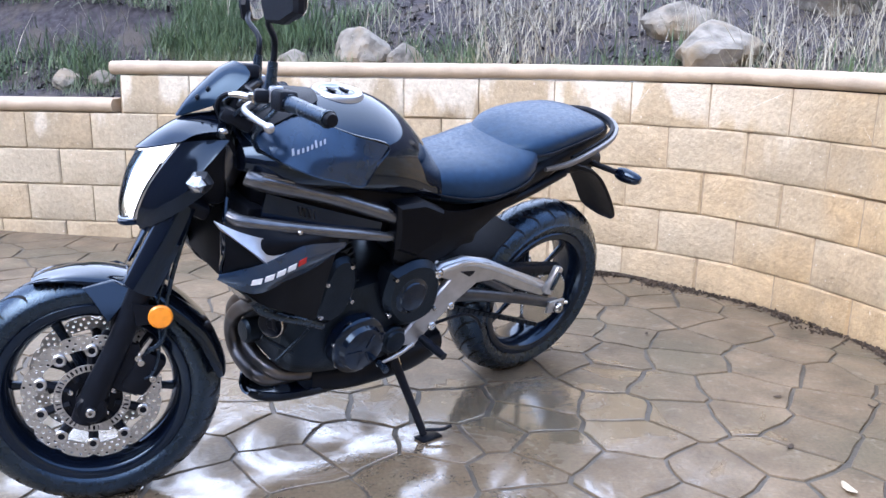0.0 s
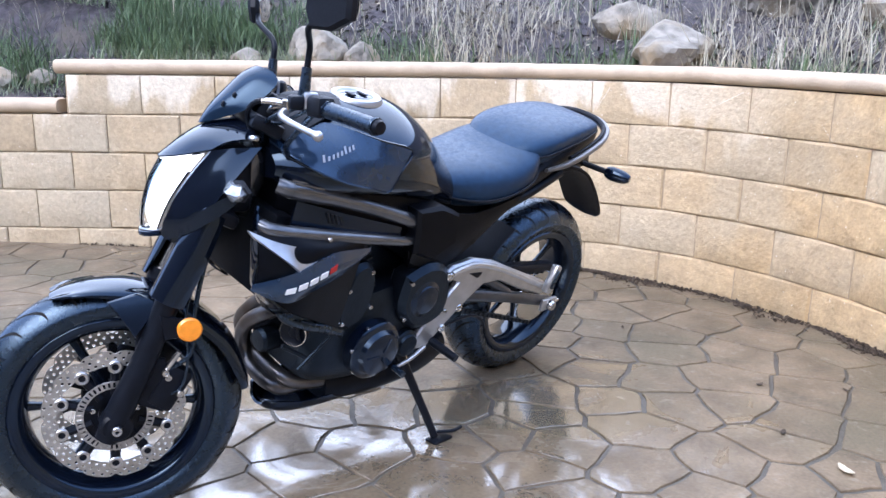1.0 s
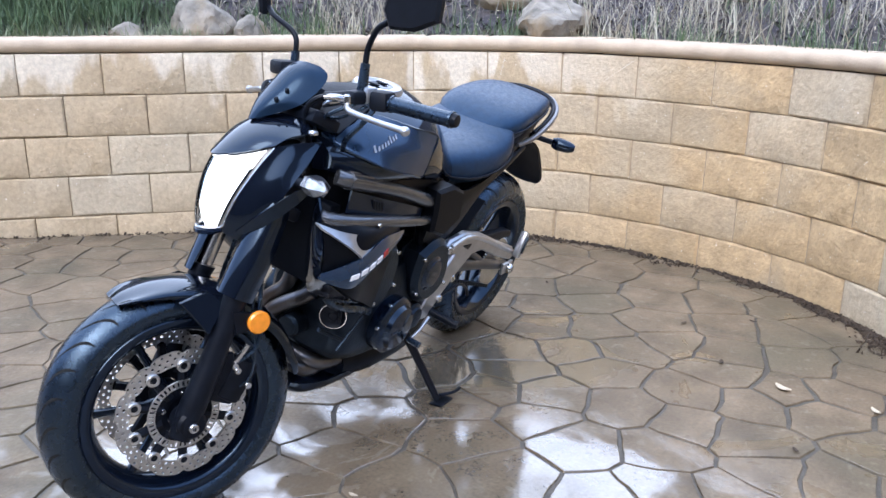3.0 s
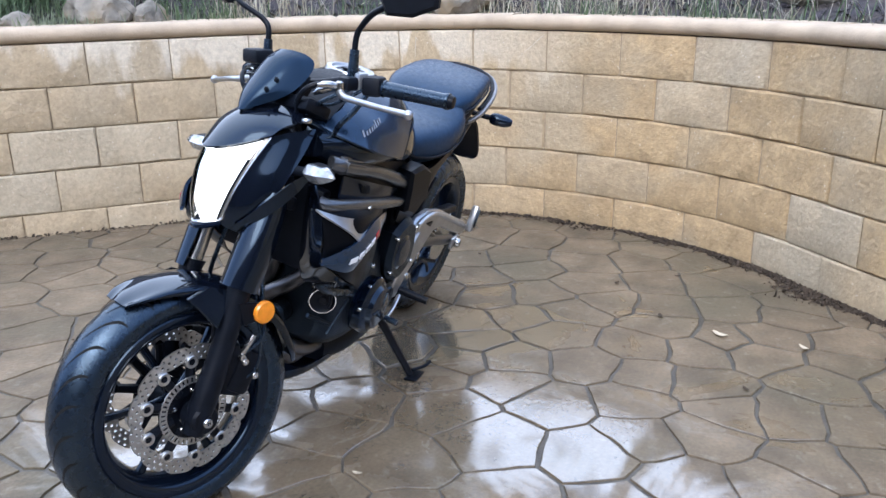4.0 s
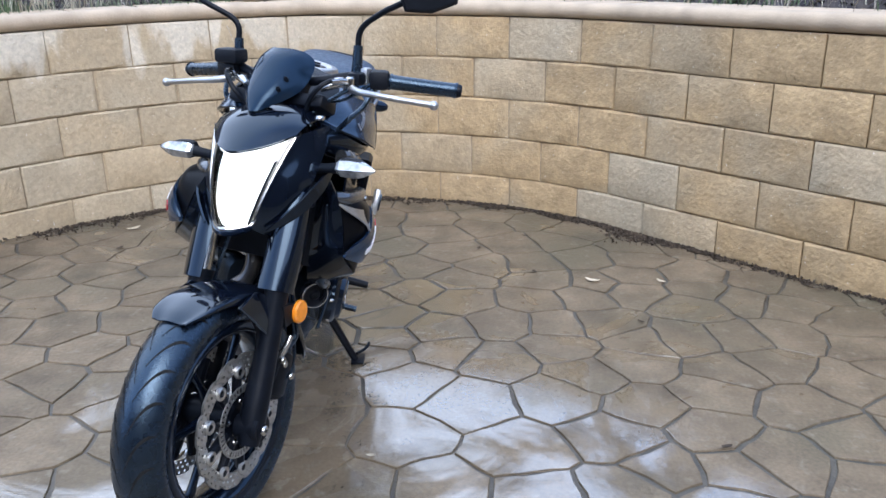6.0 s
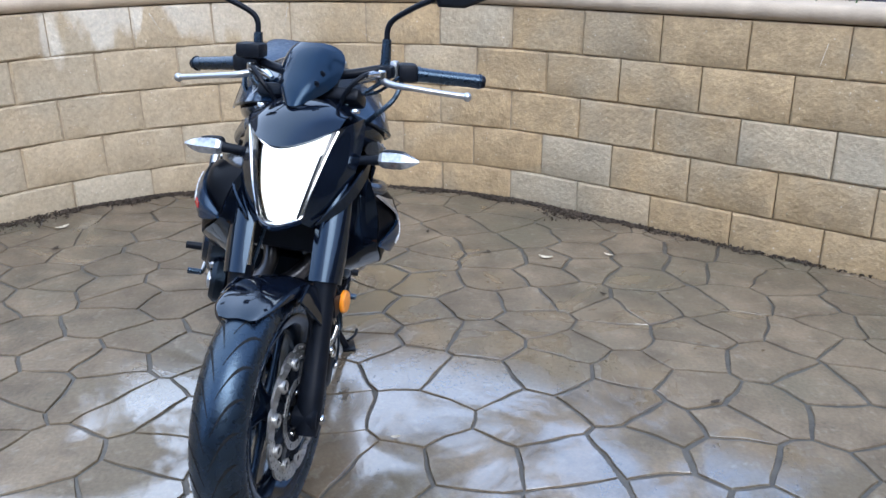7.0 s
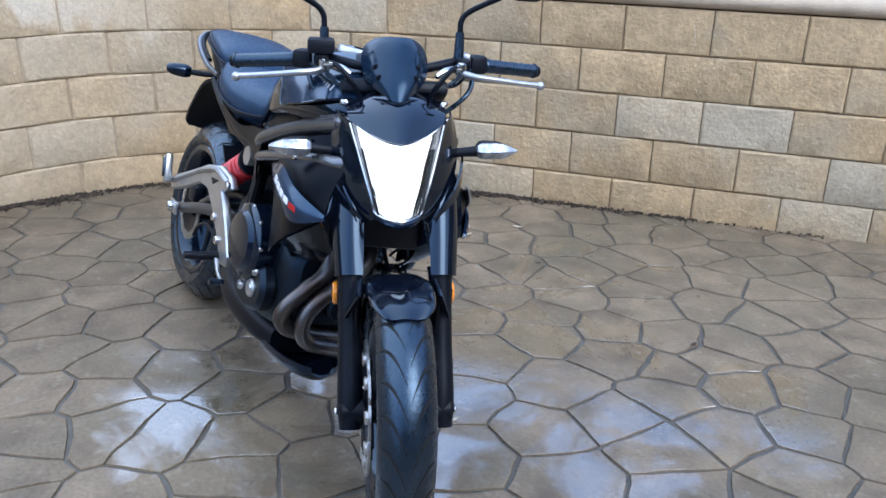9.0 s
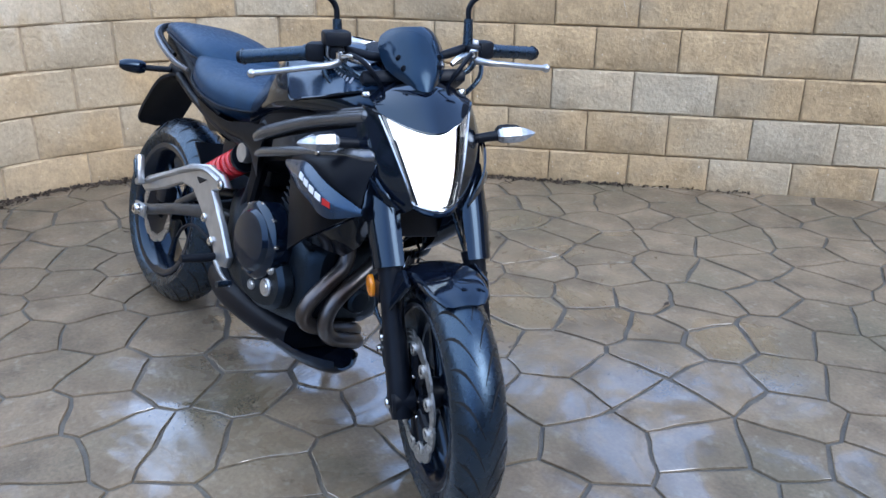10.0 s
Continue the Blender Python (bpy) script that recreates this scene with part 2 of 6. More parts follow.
def patch(grid, nu=14, nv=10, thick=0.004, bm=None, mirror=False):
    """A smooth shell through a grid of points, with thickness."""
    bm = bm or bmesh.new()
    g = [spline(row, nv) for row in grid]
    cols = [spline([row[j] for row in g], nu) for j in range(nv)]
    P = [[Vector(cols[j][i]) for j in range(nv)] for i in range(nu)]
    if mirror:
        P = [[Vector((p.x, -p.y, p.z)) for p in row] for row in P]
    N = []
    for i in range(nu):
        N.append([])
        for j in range(nv):
            du = P[min(i + 1, nu - 1)][j] - P[max(i - 1, 0)][j]
            dv = P[i][min(j + 1, nv - 1)] - P[i][max(j - 1, 0)]
            N[-1].append(du.cross(dv).normalized())
    top = [[bm.verts.new(P[i][j] + N[i][j] * thick / 2) for j in range(nv)] for i in range(nu)]
    low = [[bm.verts.new(P[i][j] - N[i][j] * thick / 2) for j in range(nv)] for i in range(nu)]
    for i in range(nu - 1):
        for j in range(nv - 1):
            bm.faces.new((top[i][j], top[i + 1][j], top[i + 1][j + 1], top[i][j + 1]))
            bm.faces.new((low[i][j], low[i][j + 1], low[i + 1][j + 1], low[i + 1][j]))
    for i in range(nu - 1):
        bm.faces.new((top[i][0], low[i][0], low[i + 1][0], top[i + 1][0]))
        bm.faces.new((top[i][-1], top[i + 1][-1], low[i + 1][-1], low[i][-1]))
    for j in range(nv - 1):
        bm.faces.new((top[0][j], top[0][j + 1], low[0][j + 1], low[0][j]))
        bm.faces.new((top[-1][j], low[-1][j], low[-1][j + 1], top[-1][j + 1]))
    return bm


def flip(bm):
    """The mirror image across the middle plane of the motorcycle."""
    bmesh.ops.transform(bm, matrix=Matrix.Diagonal((1, -1, 1, 1)), verts=bm.verts)
    return bm

# ---- the place: patio, curved retaining wall, slope behind it ----
BEND_X, BEND_Y, BEND_R = -0.244, -0.033, 1.868
BEND_A, BEND_B = radians(137.94), radians(230.3)


def wall_line(s, out=0.0):
    """A point and the outward direction on the wall's foot at s metres from the middle of its bend; out: metres behind its face."""
    a = math.pi - s / BEND_R
    k = min(max(a, BEND_A), BEND_B)
    n = Vector((math.cos(k), math.sin(k), 0))
    along = Vector((math.sin(k), -math.cos(k), 0))
    rest = (k - a) * BEND_R
    return Vector((BEND_X, BEND_Y, 0)) + n * (BEND_R + out) + along * rest, n



def wet_concrete():
    """Brown stamped concrete, wet, with smoother films of water in patches."""
    m = material("stamped_concrete", (0.165, 0.127, 0.082), 0.3, vary=0.30, scale=7, second=(0.125, 0.105, 0.068), second_scale=1.8, per_object=0.10)
    nt = m.node_tree
    b = nt.nodes["Principled BSDF"]
    geo = nt.nodes.new("ShaderNodeNewGeometry")

    def noise_at(size, detail, dist=0.0):
        n = nt.nodes.new("ShaderNodeTexNoise")
        n.inputs["Scale"].default_value, n.inputs["Detail"].default_value, n.inputs["Distortion"].default_value = size, detail, dist
        n.inputs["Roughness"].default_value = 0.6
        nt.links.new(geo.outputs["Position"], n.inputs["Vector"])
        return n.outputs["Fac"]

    def remap(v, a, c, lo, hi):
        r = nt.nodes.new("ShaderNodeMapRange")
        for k, x in zip(("From Min", "From Max", "To Min", "To Max"), (a, c, lo, hi)):
            r.inputs[k].default_value = x
        nt.links.new(v, r.inputs["Value"])
        return r.outputs["Result"]

    away = nt.nodes.new("ShaderNodeVectorMath")
    away.operation = "DISTANCE"
    away.inputs[1].default_value = (0.12, 0.45, 0)
    nt.links.new(geo.outputs["Position"], away.inputs[0])
    pool = nt.nodes.new("ShaderNodeMath")
    pool.operation = "ADD"
    nt.links.new(noise_at(2.4, 6.0, 0.8), pool.inputs[0])
    nt.links.new(remap(away.outputs["Value"], 0.3, 1.45, 0.095, -0.13), pool.inputs[1])
    film = pool.outputs[0]
    b.inputs["Specular IOR Level"].default_value = 0.2
    base = b.inputs["Base Color"].links[0].from_socket
    worn = nt.nodes.new("ShaderNodeMix")
    worn.data_type = "RGBA"
    nt.links.new(remap(noise_at(21, 9.0), 0.57, 0.68, 0.0, 0.55), worn.inputs[0])
    nt.links.new(base, worn.inputs[6])
    worn.inputs[7].default_value = (0.25, 0.22, 0.165, 1)
    dirt = nt.nodes.new("ShaderNodeMix")
    dirt.data_type = "RGBA"
    nt.links.new(remap(noise_at(3.1, 9.0, 0.5), 0.54, 0.70, 0.0, 0.6), dirt.inputs[0])
    nt.links.new(worn.outputs[2], dirt.inputs[6])
    dirt.inputs[7].default_value = (0.075, 0.066, 0.046, 1)
    grit = nt.nodes.new("ShaderNodeHueSaturation")
    nt.links.new(remap(noise_at(85, 8.0), 0.34, 0.66, 0.84, 1.16), grit.inputs["Value"])
    nt.links.new(dirt.outputs[2], grit.inputs["Color"])
    nt.links.new(grit.outputs["Color"], b.inputs["Base Color"])
    nt.links.new(remap(film, 0.44, 0.58, 0.52, 0.14), b.inputs["Roughness"])
    bp = nt.nodes.new("ShaderNodeBump")
    bp.inputs["Distance"].default_value = 0.004
    nt.links.new(remap(film, 0.44, 0.57, 0.8, 0.10), bp.inputs["Strength"])
    nt.links.new(noise_at(46, 7.0), bp.inputs["Height"])
    nt.links.new(bp.outputs["Normal"], b.inputs["Normal"])
    nt.links.new(bp.outputs["Normal"], b.inputs["Coat Normal"])
    nt.links.new(remap(film, 0.47, 0.58, 0.03, 1.0), b.inputs["Coat Weight"])
    b.inputs["Coat Roughness"].default_value = 0.035
    b.inputs["Coat IOR"].default_value = 2.3
    return m



def split_face():
    """Tan split-face concrete with pale streaks that hang down from the cap along one arm of the wall."""
    m = material("split_face_block", (0.435, 0.312, 0.163), 0.85, vary=0.13, scale=14, bump=0.5, bump_scale=70, per_object=0.08, second=(0.40, 0.31, 0.187), second_scale=2.6)
    nt = m.node_tree
    b = nt.nodes["Principled BSDF"]
    colour = b.inputs["Base Color"].links[0].from_socket
    geo = nt.nodes.new("ShaderNodeNewGeometry")
    xyz = nt.nodes.new("ShaderNodeSeparateXYZ")
    nt.links.new(geo.outputs["Position"], xyz.inputs[0])
    flat = nt.nodes.new("ShaderNodeVectorMath")
    flat.operation = "MULTIPLY"
    flat.inputs[1].default_value = (1, 1, 0.32)
    nt.links.new(geo.outputs["Position"], flat.inputs[0])
    n = nt.nodes.new("ShaderNodeTexNoise")
    n.inputs["Scale"].default_value, n.inputs["Detail"].default_value = 3.4, 5.0
    nt.links.new(flat.outputs[0], n.inputs["Vector"])

    def maths(op, a, c):
        x = nt.nodes.new("ShaderNodeMath")
        x.operation = op
        for i, v in enumerate((a, c)):
            if isinstance(v, (int, float)):
                x.inputs[i].default_value = v
            else:
                nt.links.new(v, x.inputs[i])
        return x.outputs[0]

    def remap(v, a, c):
        r = nt.nodes.new("ShaderNodeMapRange")
        r.inputs["From Min"].default_value, r.inputs["From Max"].default_value = a, c
        nt.links.new(v, r.inputs["Value"])
        return r.outputs["Result"]

    info = nt.nodes.new("ShaderNodeObjectInfo")
    pale = nt.nodes.new("ShaderNodeMix")
    pale.data_type = "RGBA"
    spread = maths("FRACT", maths("MULTIPLY", info.outputs["Random"], 7.31), 0.0)
    nt.links.new(maths("MULTIPLY", remap(spread, 0.68, 0.95), 0.6), pale.inputs[0])
    nt.links.new(colour, pale.inputs[6])
    pale.inputs[7].default_value = (0.47, 0.41, 0.30, 1)
    colour = pale.outputs[2]
    reach = maths("MULTIPLY", maths("SUBTRACT", n.outputs["Fac"], 0.44), 1.7)
    edge = maths("ADD", maths("SUBTRACT", xyz.outputs["Z"], 0.86), reach)
    streak = remap(edge, 0.0, 0.09)
    arm = remap(xyz.outputs["Y"], 0.1, -0.8)
    # paler, greyer tone over the whole of that arm
    arm_tone = nt.nodes.new("ShaderNodeMix")
    arm_tone.data_type = "RGBA"
    nt.links.new(maths("MULTIPLY", arm, 0.45), arm_tone.inputs[0])
    nt.links.new(colour, arm_tone.inputs[6])
    arm_tone.inputs[7].default_value = (0.47, 0.405, 0.29, 1)
    mix = nt.nodes.new("ShaderNodeMix")
    mix.data_type = "RGBA"
    nt.links.new(maths("MULTIPLY", maths("MULTIPLY", streak, arm), 0.85), mix.inputs[0])
    nt.links.new(arm_tone.outputs[2], mix.inputs[6])
    mix.inputs[7].default_value = (0.68, 0.61, 0.48, 1)
    fine = nt.nodes.new("ShaderNodeTexNoise")
    fine.inputs["Scale"].default_value, fine.inputs["Detail"].default_value, fine.inputs["Roughness"].default_value = 48, 9.0, 0.7
    nt.links.new(geo.outputs["Position"], fine.inputs["Vector"])
    speck = nt.nodes.new("ShaderNodeHueSaturation")
    tone = nt.nodes.new("ShaderNodeMapRange")
    for key, value in (("From Min", 0.36), ("From Max", 0.64), ("To Min", 0.87), ("To Max", 1.13)):
        tone.inputs[key].default_value = value
    nt.links.new(fine.outputs["Fac"], tone.inputs["Value"])
    nt.links.new(tone.outputs["Result"], speck.inputs["Value"])
    # bright specks and wet glints, painted into the colour as pale dots
    dots = nt.nodes.new("ShaderNodeTexNoise")
    dots.inputs["Scale"].default_value, dots.inputs["Detail"].default_value = 75, 3.0
    nt.links.new(geo.outputs["Position"], dots.inputs["Vector"])
    glint = nt.nodes.new("ShaderNodeMix")
    glint.data_type = "RGBA"
    nt.links.new(maths("MULTIPLY", remap(dots.outputs["Fac"], 0.69, 0.74), 0.6), glint.inputs[0])
    nt.links.new(mix.outputs[2], glint.inputs[6])
    glint.inputs[7].default_value = (0.78, 0.72, 0.60, 1)
    nt.links.new(glint.outputs[2], speck.inputs["Color"])
    nt.links.new(speck.outputs["Color"], b.inputs["Base Color"])
    broad = nt.nodes.new("ShaderNodeTexNoise")
    broad.inputs["Scale"].default_value, broad.inputs["Detail"].default_value = 26, 8.0
    nt.links.new(geo.outputs["Position"], broad.inputs["Vector"])
    old = b.inputs["Normal"].links[0].from_node
    chip = nt.nodes.new("ShaderNodeBump")
    chip.inputs["Strength"].default_value, chip.inputs["Distance"].default_value = 0.55, 0.014
    nt.links.new(broad.outputs["Fac"], chip.inputs["Height"])
    nt.links.new(chip.outputs["Normal"], old.inputs["Normal"])
    return m


CONCRETE = wet_concrete()
JOINT = material("wet_joint", (0.074, 0.066, 0.052), 0.55, vary=0.3, scale=20, bump=0.3, bump_scale=90)
BLOCK = split_face()
MORTAR = material("block_joint", (0.36, 0.28, 0.18), 0.9, vary=0.2, scale=30)
CAP = material("wall_cap_concrete", (0.45, 0.355, 0.245), 0.7, vary=0.14, scale=9, bump=0.25, bump_scale=120)
MULCH = material("dark_mulch", (0.036, 0.031, 0.035), 0.95, vary=0.7, scale=30, bump=1.0, bump_scale=25, second=(0.07, 0.058, 0.048), second_scale=7)
ROCK = material("sandstone_boulder", (0.23, 0.21, 0.175), 0.95, vary=0.4, scale=14, bump=1.0, bump_scale=30, second=(0.25, 0.195, 0.12), second_scale=5, spec=0.2)
STRAW = material("dry_grass", (0.40, 0.37, 0.28), 0.8, vary=0.35, scale=9)
GRASS = material("green_grass", (0.075, 0.115, 0.05), 0.7, vary=0.4, scale=9)
SAGE = material("sage_grass", (0.17, 0.20, 0.125), 0.8, vary=0.4, scale=9)
STALK = material("dead_stalk", (0.36, 0.33, 0.28), 0.85, vary=0.4, scale=9)
PALE = material("pale_dry_leaf", (0.50, 0.43, 0.31), 0.7, vary=0.3, scale=90)
BLEACHED = material("bleached_wood", (0.52, 0.49, 0.43), 0.8, vary=0.3, scale=40, bump=0.5, bump_scale=70)
LITTER = material("leaf_litter", (0.05, 0.035, 0.022), 0.9, vary=0.6, scale=60)
LEAF = material("shrub_leaf", (0.12, 0.15, 0.035), 0.6, vary=0.4, scale=20)

ground_mesh = bmesh.new()
loops = []
for r in (0.0, 2, 4, 8, 20, 80, 400, 2500):
    loops.append([(r * math.cos(a), r * math.sin(a), -0.006) for a in np.linspace(0, 2 * math.pi, 48, endpoint=False)])
rings(ground_mesh, loops, cap=False)
bmesh.ops.remove_doubles(ground_mesh, verts=ground_mesh.verts, dist=1e-4)
ground = tagged(part("ground", ground_mesh, JOINT), "wet brown stamped concrete patio with stone pattern", "patio", kind="structure")


def slope_height(out, s):
    return 0.93 + 0.10 * min(out, 0.5) + 0.42 * max(0, out - 0.25) + 0.10 * noise.noise((s * 0.8, out * 0.9, 3.1)) * min(1, out)


STEP_S = -3.53
slope_mesh = bmesh.new()
rows = []
for s in np.linspace(-9, 9, 91):
    row = []
    for out in (0.12, 0.3, 0.6, 1.0, 1.5, 2.2, 3.2, 4.5, 6.5, 9.5, 14):
        p, _ = wall_line(s, out)
        drop = 0.2 if s < STEP_S and out < 0.9 else 0.0
        row.append((p.x, p.y, slope_height(out, s) - drop))
    rows.append(row)
rings(slope_mesh, rows, closed=False, cap=False)
slope = tagged(part("slope", slope_mesh, MULCH), "dark mulch covered garden slope behind the wall", "slope", kind="structure")

# wall core behind the blocks: one run up to the step, a lower one beyond it
core = bmesh.new()
for s0, s1, top in ((STEP_S + 0.012, 9.0, 0.945), (-9.0, STEP_S, 0.745)):
    rows = []
    for s in np.linspace(s0, s1, 100):
        a, _ = wall_line(s, 0.012)
        b, _ = wall_line(s, 0.30)
        h = top + 0.022 * min(0.0, s + 0.4)
        rows.append([(a.x, a.y, -0.05), (a.x, a.y, h), (b.x, b.y, h), (b.x, b.y, -0.05)])
    rings(core, rows)
wall = tagged(part("retaining_wall", core, MORTAR), "curved tan split-face block retaining wall with bullnose cap", "wall", kind="structure")

PITCH = 0.381


def sag(s):
    """The far arm runs slightly downhill."""
    return 0.022 * min(0.0, s + 0.4)


COURSES = [(-0.05, 0.158, 0.318), (0.158, 0.360, 0.108), (0.360, 0.557, 0.308), (0.557, 0.755, 0.119), (0.755, 0.955, 0.303)]


def block_mesh(seed, height):
    """One split-face block, rough on its front, its face towards -y."""
    bm = bmesh.new()
    w, h = PITCH / 2 - 0.0025, height - 0.005
    nx, nz = 7, 4
    vs = []
    for j in range(nz + 1):
        row = []
        for i in range(nx + 1):
            x = -w if i == 0 else w if i == nx else -w + 0.009 + (2 * w - 0.018) * (i - 1) / (nx - 2)
            z = 0.0 if j == 0 else h if j == nz else 0.008 + (h - 0.016) * (j - 1) / (nz - 2)
            rim = i in (0, nx) or j in (0, nz)
            d = 0.0 if rim else -0.005 - 0.008 * noise.noise((x * 9 + seed * 7.3, z * 11, seed * 3.7))
            jitter = 0.0 if rim else 0.006 if i in (1, nx - 1) or j in (1, nz - 1) else 0.012
            row.append(bm.verts.new((x + jitter * noise.noise((seed, x * 30, z * 30)), d, z + jitter * noise.noise((seed + 9, x * 30, z * 30)))))
        vs.append(row)
    for j in range(nz):
        for i in range(nx):
            bm.faces.new((vs[j][i], vs[j][i + 1], vs[j + 1][i + 1], vs[j + 1][i]))
    rim = vs[0] + [r[-1] for r in vs[1:]] + vs[-1][-2::-1] + [r[0] for r in vs[-2:0:-1]]
    back = [bm.verts.new((v.co.x, 0.03, v.co.z)) for v in rim]
    for i in range(len(rim)):
        j = (i + 1) % len(rim)
        bm.faces.new((rim[i], back[i], back[j], rim[j]))
    me = bpy.data.meshes.new("block")
    bmesh.ops.recalc_face_normals(bm, faces=bm.faces)
    bm.to_mesh(me)
    bm.free()
    finish(me, 28)
    me.materials.append(BLOCK)
    return me


block_kinds = {i: [block_mesh(k + 20 * i, COURSES[i][1] - COURSES[i][0]) for k in range(6)] for i in range(5)}
for i, (lo, hi, phase) in enumerate(COURSES):
    for k in range(-24, 24):
        s = phase + PITCH * (k + 0.5)
        if abs(s) > 8 or (i == 4 and s < STEP_S):
            continue
        p, n = wall_line(s)
        ob = new("block", random.choice(block_kinds[i]))
        ob.parent = wall
        ob.matrix_world = Matrix.Translation((p.x, p.y, lo + sag(s))) @ Matrix.Rotation(math.atan2(n.y, n.x) - math.pi / 2, 4, "Z") @ Matrix.Rotation(-0.022 if s < -0.4 else 0.0, 4, "Y")


def cap_mesh(length):
    bm = bmesh.new()
    prof = [(0.30, 0.0)] + [(-0.022 + 0.035 - 0.035 * math.cos(t), 0.035 + 0.035 * math.sin(t)) for t in np.linspace(-math.pi / 2, math.pi / 2, 9)] + [(0.30, 0.07)]
    rings(bm, [[(x, y, z) for y, z in prof] for x in (-length / 2 + 0.0015, length / 2 - 0.0015)])
    me = bpy.data.meshes.new("cap_stone")
    bmesh.ops.recalc_face_normals(bm, faces=bm.faces)
    bm.to_mesh(me)
    bm.free()
    finish(me, 35)
    me.materials.append(CAP)
    return me


cap_kind = cap_mesh(0.305)
for k in range(-27, 27):
    s = -1.61 + 0.30 * k
    p, n = wall_line(s)
    z = 0.955 if s > STEP_S else 0.755
    ob = new("cap_stone", cap_kind)
    ob.parent = wall
    ob.matrix_world = Matrix.Translation((p.x, p.y, z + sag(s))) @ Matrix.Rotation(math.atan2(n.y, n.x) - math.pi / 2, 4, "Z") @ Matrix.Rotation(-0.022 if s < -0.4 else 0.0, 4, "Y")

# plain unseen walls, added to close the patio's open sides and block low sky
ENCLOSURE = material("dark_enclosure", (0.085, 0.078, 0.072), 0.9, vary=0.15, scale=3, bump=0.3, bump_scale=60)
for side_name, mid, size in (("wall_house_east", (7.0, 0.4, 1.6), (0.2, 13.0, 3.2)), ("wall_house_north", (0.4, 7.0, 1.6), (13.0, 0.2, 3.2))):
    tagged(part(side_name, block(mid, size, 0.01), ENCLOSURE), "plain dark unseen wall added beside the patio", "wall", kind="structure")

# ---- the patio's stamped stones ----
SEEDS = [(-1.39, 0.72), (-1.31, 0.14), (-1.23, 1.23), (-1.22, 1.01), (-1.08, 1.44), (-1.04, -0.18), (-0.93, 0.85), (-0.85, 1.19), (-0.80, 1.58), (-0.78, 0.97), (-0.73, 1.39), (-0.72, -0.12),
         (-0.62, -0.59), (-0.57, -0.41), (-0.52, 1.05), (-0.50, 0.28), (-0.49, 0.69), (-0.48, 1.66), (-0.43, 1.31), (-0.42, 2.09), (-0.42, 0.47), (-0.41, -0.17), (-0.40, -0.60), (-0.33, 0.89),
         (-0.32, 0.09), (-0.27, 1.57), (-0.25, -0.44), (-0.22, 1.13), (-0.21, 0.69), (-0.20, 1.40), (-0.19, 0.29), (-0.17, 1.77), (-0.16, -0.02), (-0.14, -0.27), (-0.14, -0.65)]
SEEDS += [(-0.04, 2.06), (-0.02, 0.44), (0.01, 0.89), (0.01, 1.57), (0.03, -0.12), (0.04, 1.13), (0.05, 0.17), (0.07, -0.68), (0.08, 0.62), (0.08, -0.46), (0.10, 2.24), (0.15, 1.85), (0.17, 1.30),
          (0.20, -0.01), (0.23, 1.04), (0.25, 0.20), (0.27, -0.16), (0.28, 1.45), (0.33, 0.78), (0.38, 1.67), (0.40, 2.13), (0.44, 1.91), (0.47, 0.0), (0.48, 1.05), (0.51, 1.27), (0.52, 0.60),
          (0.59, 1.72), (0.62, 1.46), (0.70, 0.86), (0.70, 1.07), (0.73, 0.56), (0.78, 1.58), (0.78, 1.29), (0.89, 0.80), (0.92, 1.12)]
dice = random.Random(11)
cells = list(SEEDS)
for _ in range(14000):
    p = (dice.uniform(-2.9, 3.4), dice.uniform(-4.2, 4.0))
    if min((p[0] - q[0]) ** 2 + (p[1] - q[1]) ** 2 for q in cells) > dice.choice((0.15, 0.19, 0.22, 0.25, 0.28)) ** 2:
        cells.append(p)
# the rest of the patio, up to the added walls
for gx in np.arange(-2.9, 6.9, 0.27):
    for gy in np.arange(-6.4, 6.9, 0.27):
        p = (gx + dice.uniform(-0.09, 0.09), gy + dice.uniform(-0.09, 0.09))
        if not (-2.98 < p[0] < 3.52 and -4.32 < p[1] < 4.12):
            cells.append(p)


def cell_polygon(i):
    """The Voronoi cell of a stone."""
    x, y = cells[i]
    poly = [(x - 0.6, y - 0.6), (x + 0.6, y - 0.6), (x + 0.6, y + 0.6), (x - 0.6, y + 0.6)]
    for j, (a, b) in enumerate(cells):
        if j == i or abs(a - x) > 1 or abs(b - y) > 1:
            continue
        nx, ny = a - x, b - y
        c = (a * a + b * b - x * x - y * y) / 2
        out = []
        for k in range(len(poly)):
            p, q = poly[k], poly[(k + 1) % len(poly)]
            dp, dq = p[0] * nx + p[1] * ny - c, q[0] * nx + q[1] * ny - c
            if dp <= 0:
                out.append(p)
            if dp * dq < 0:
                t = dp / (dp - dq)
                out.append((p[0] + (q[0] - p[0]) * t, p[1] + (q[1] - p[1]) * t))
        poly = out
    return poly


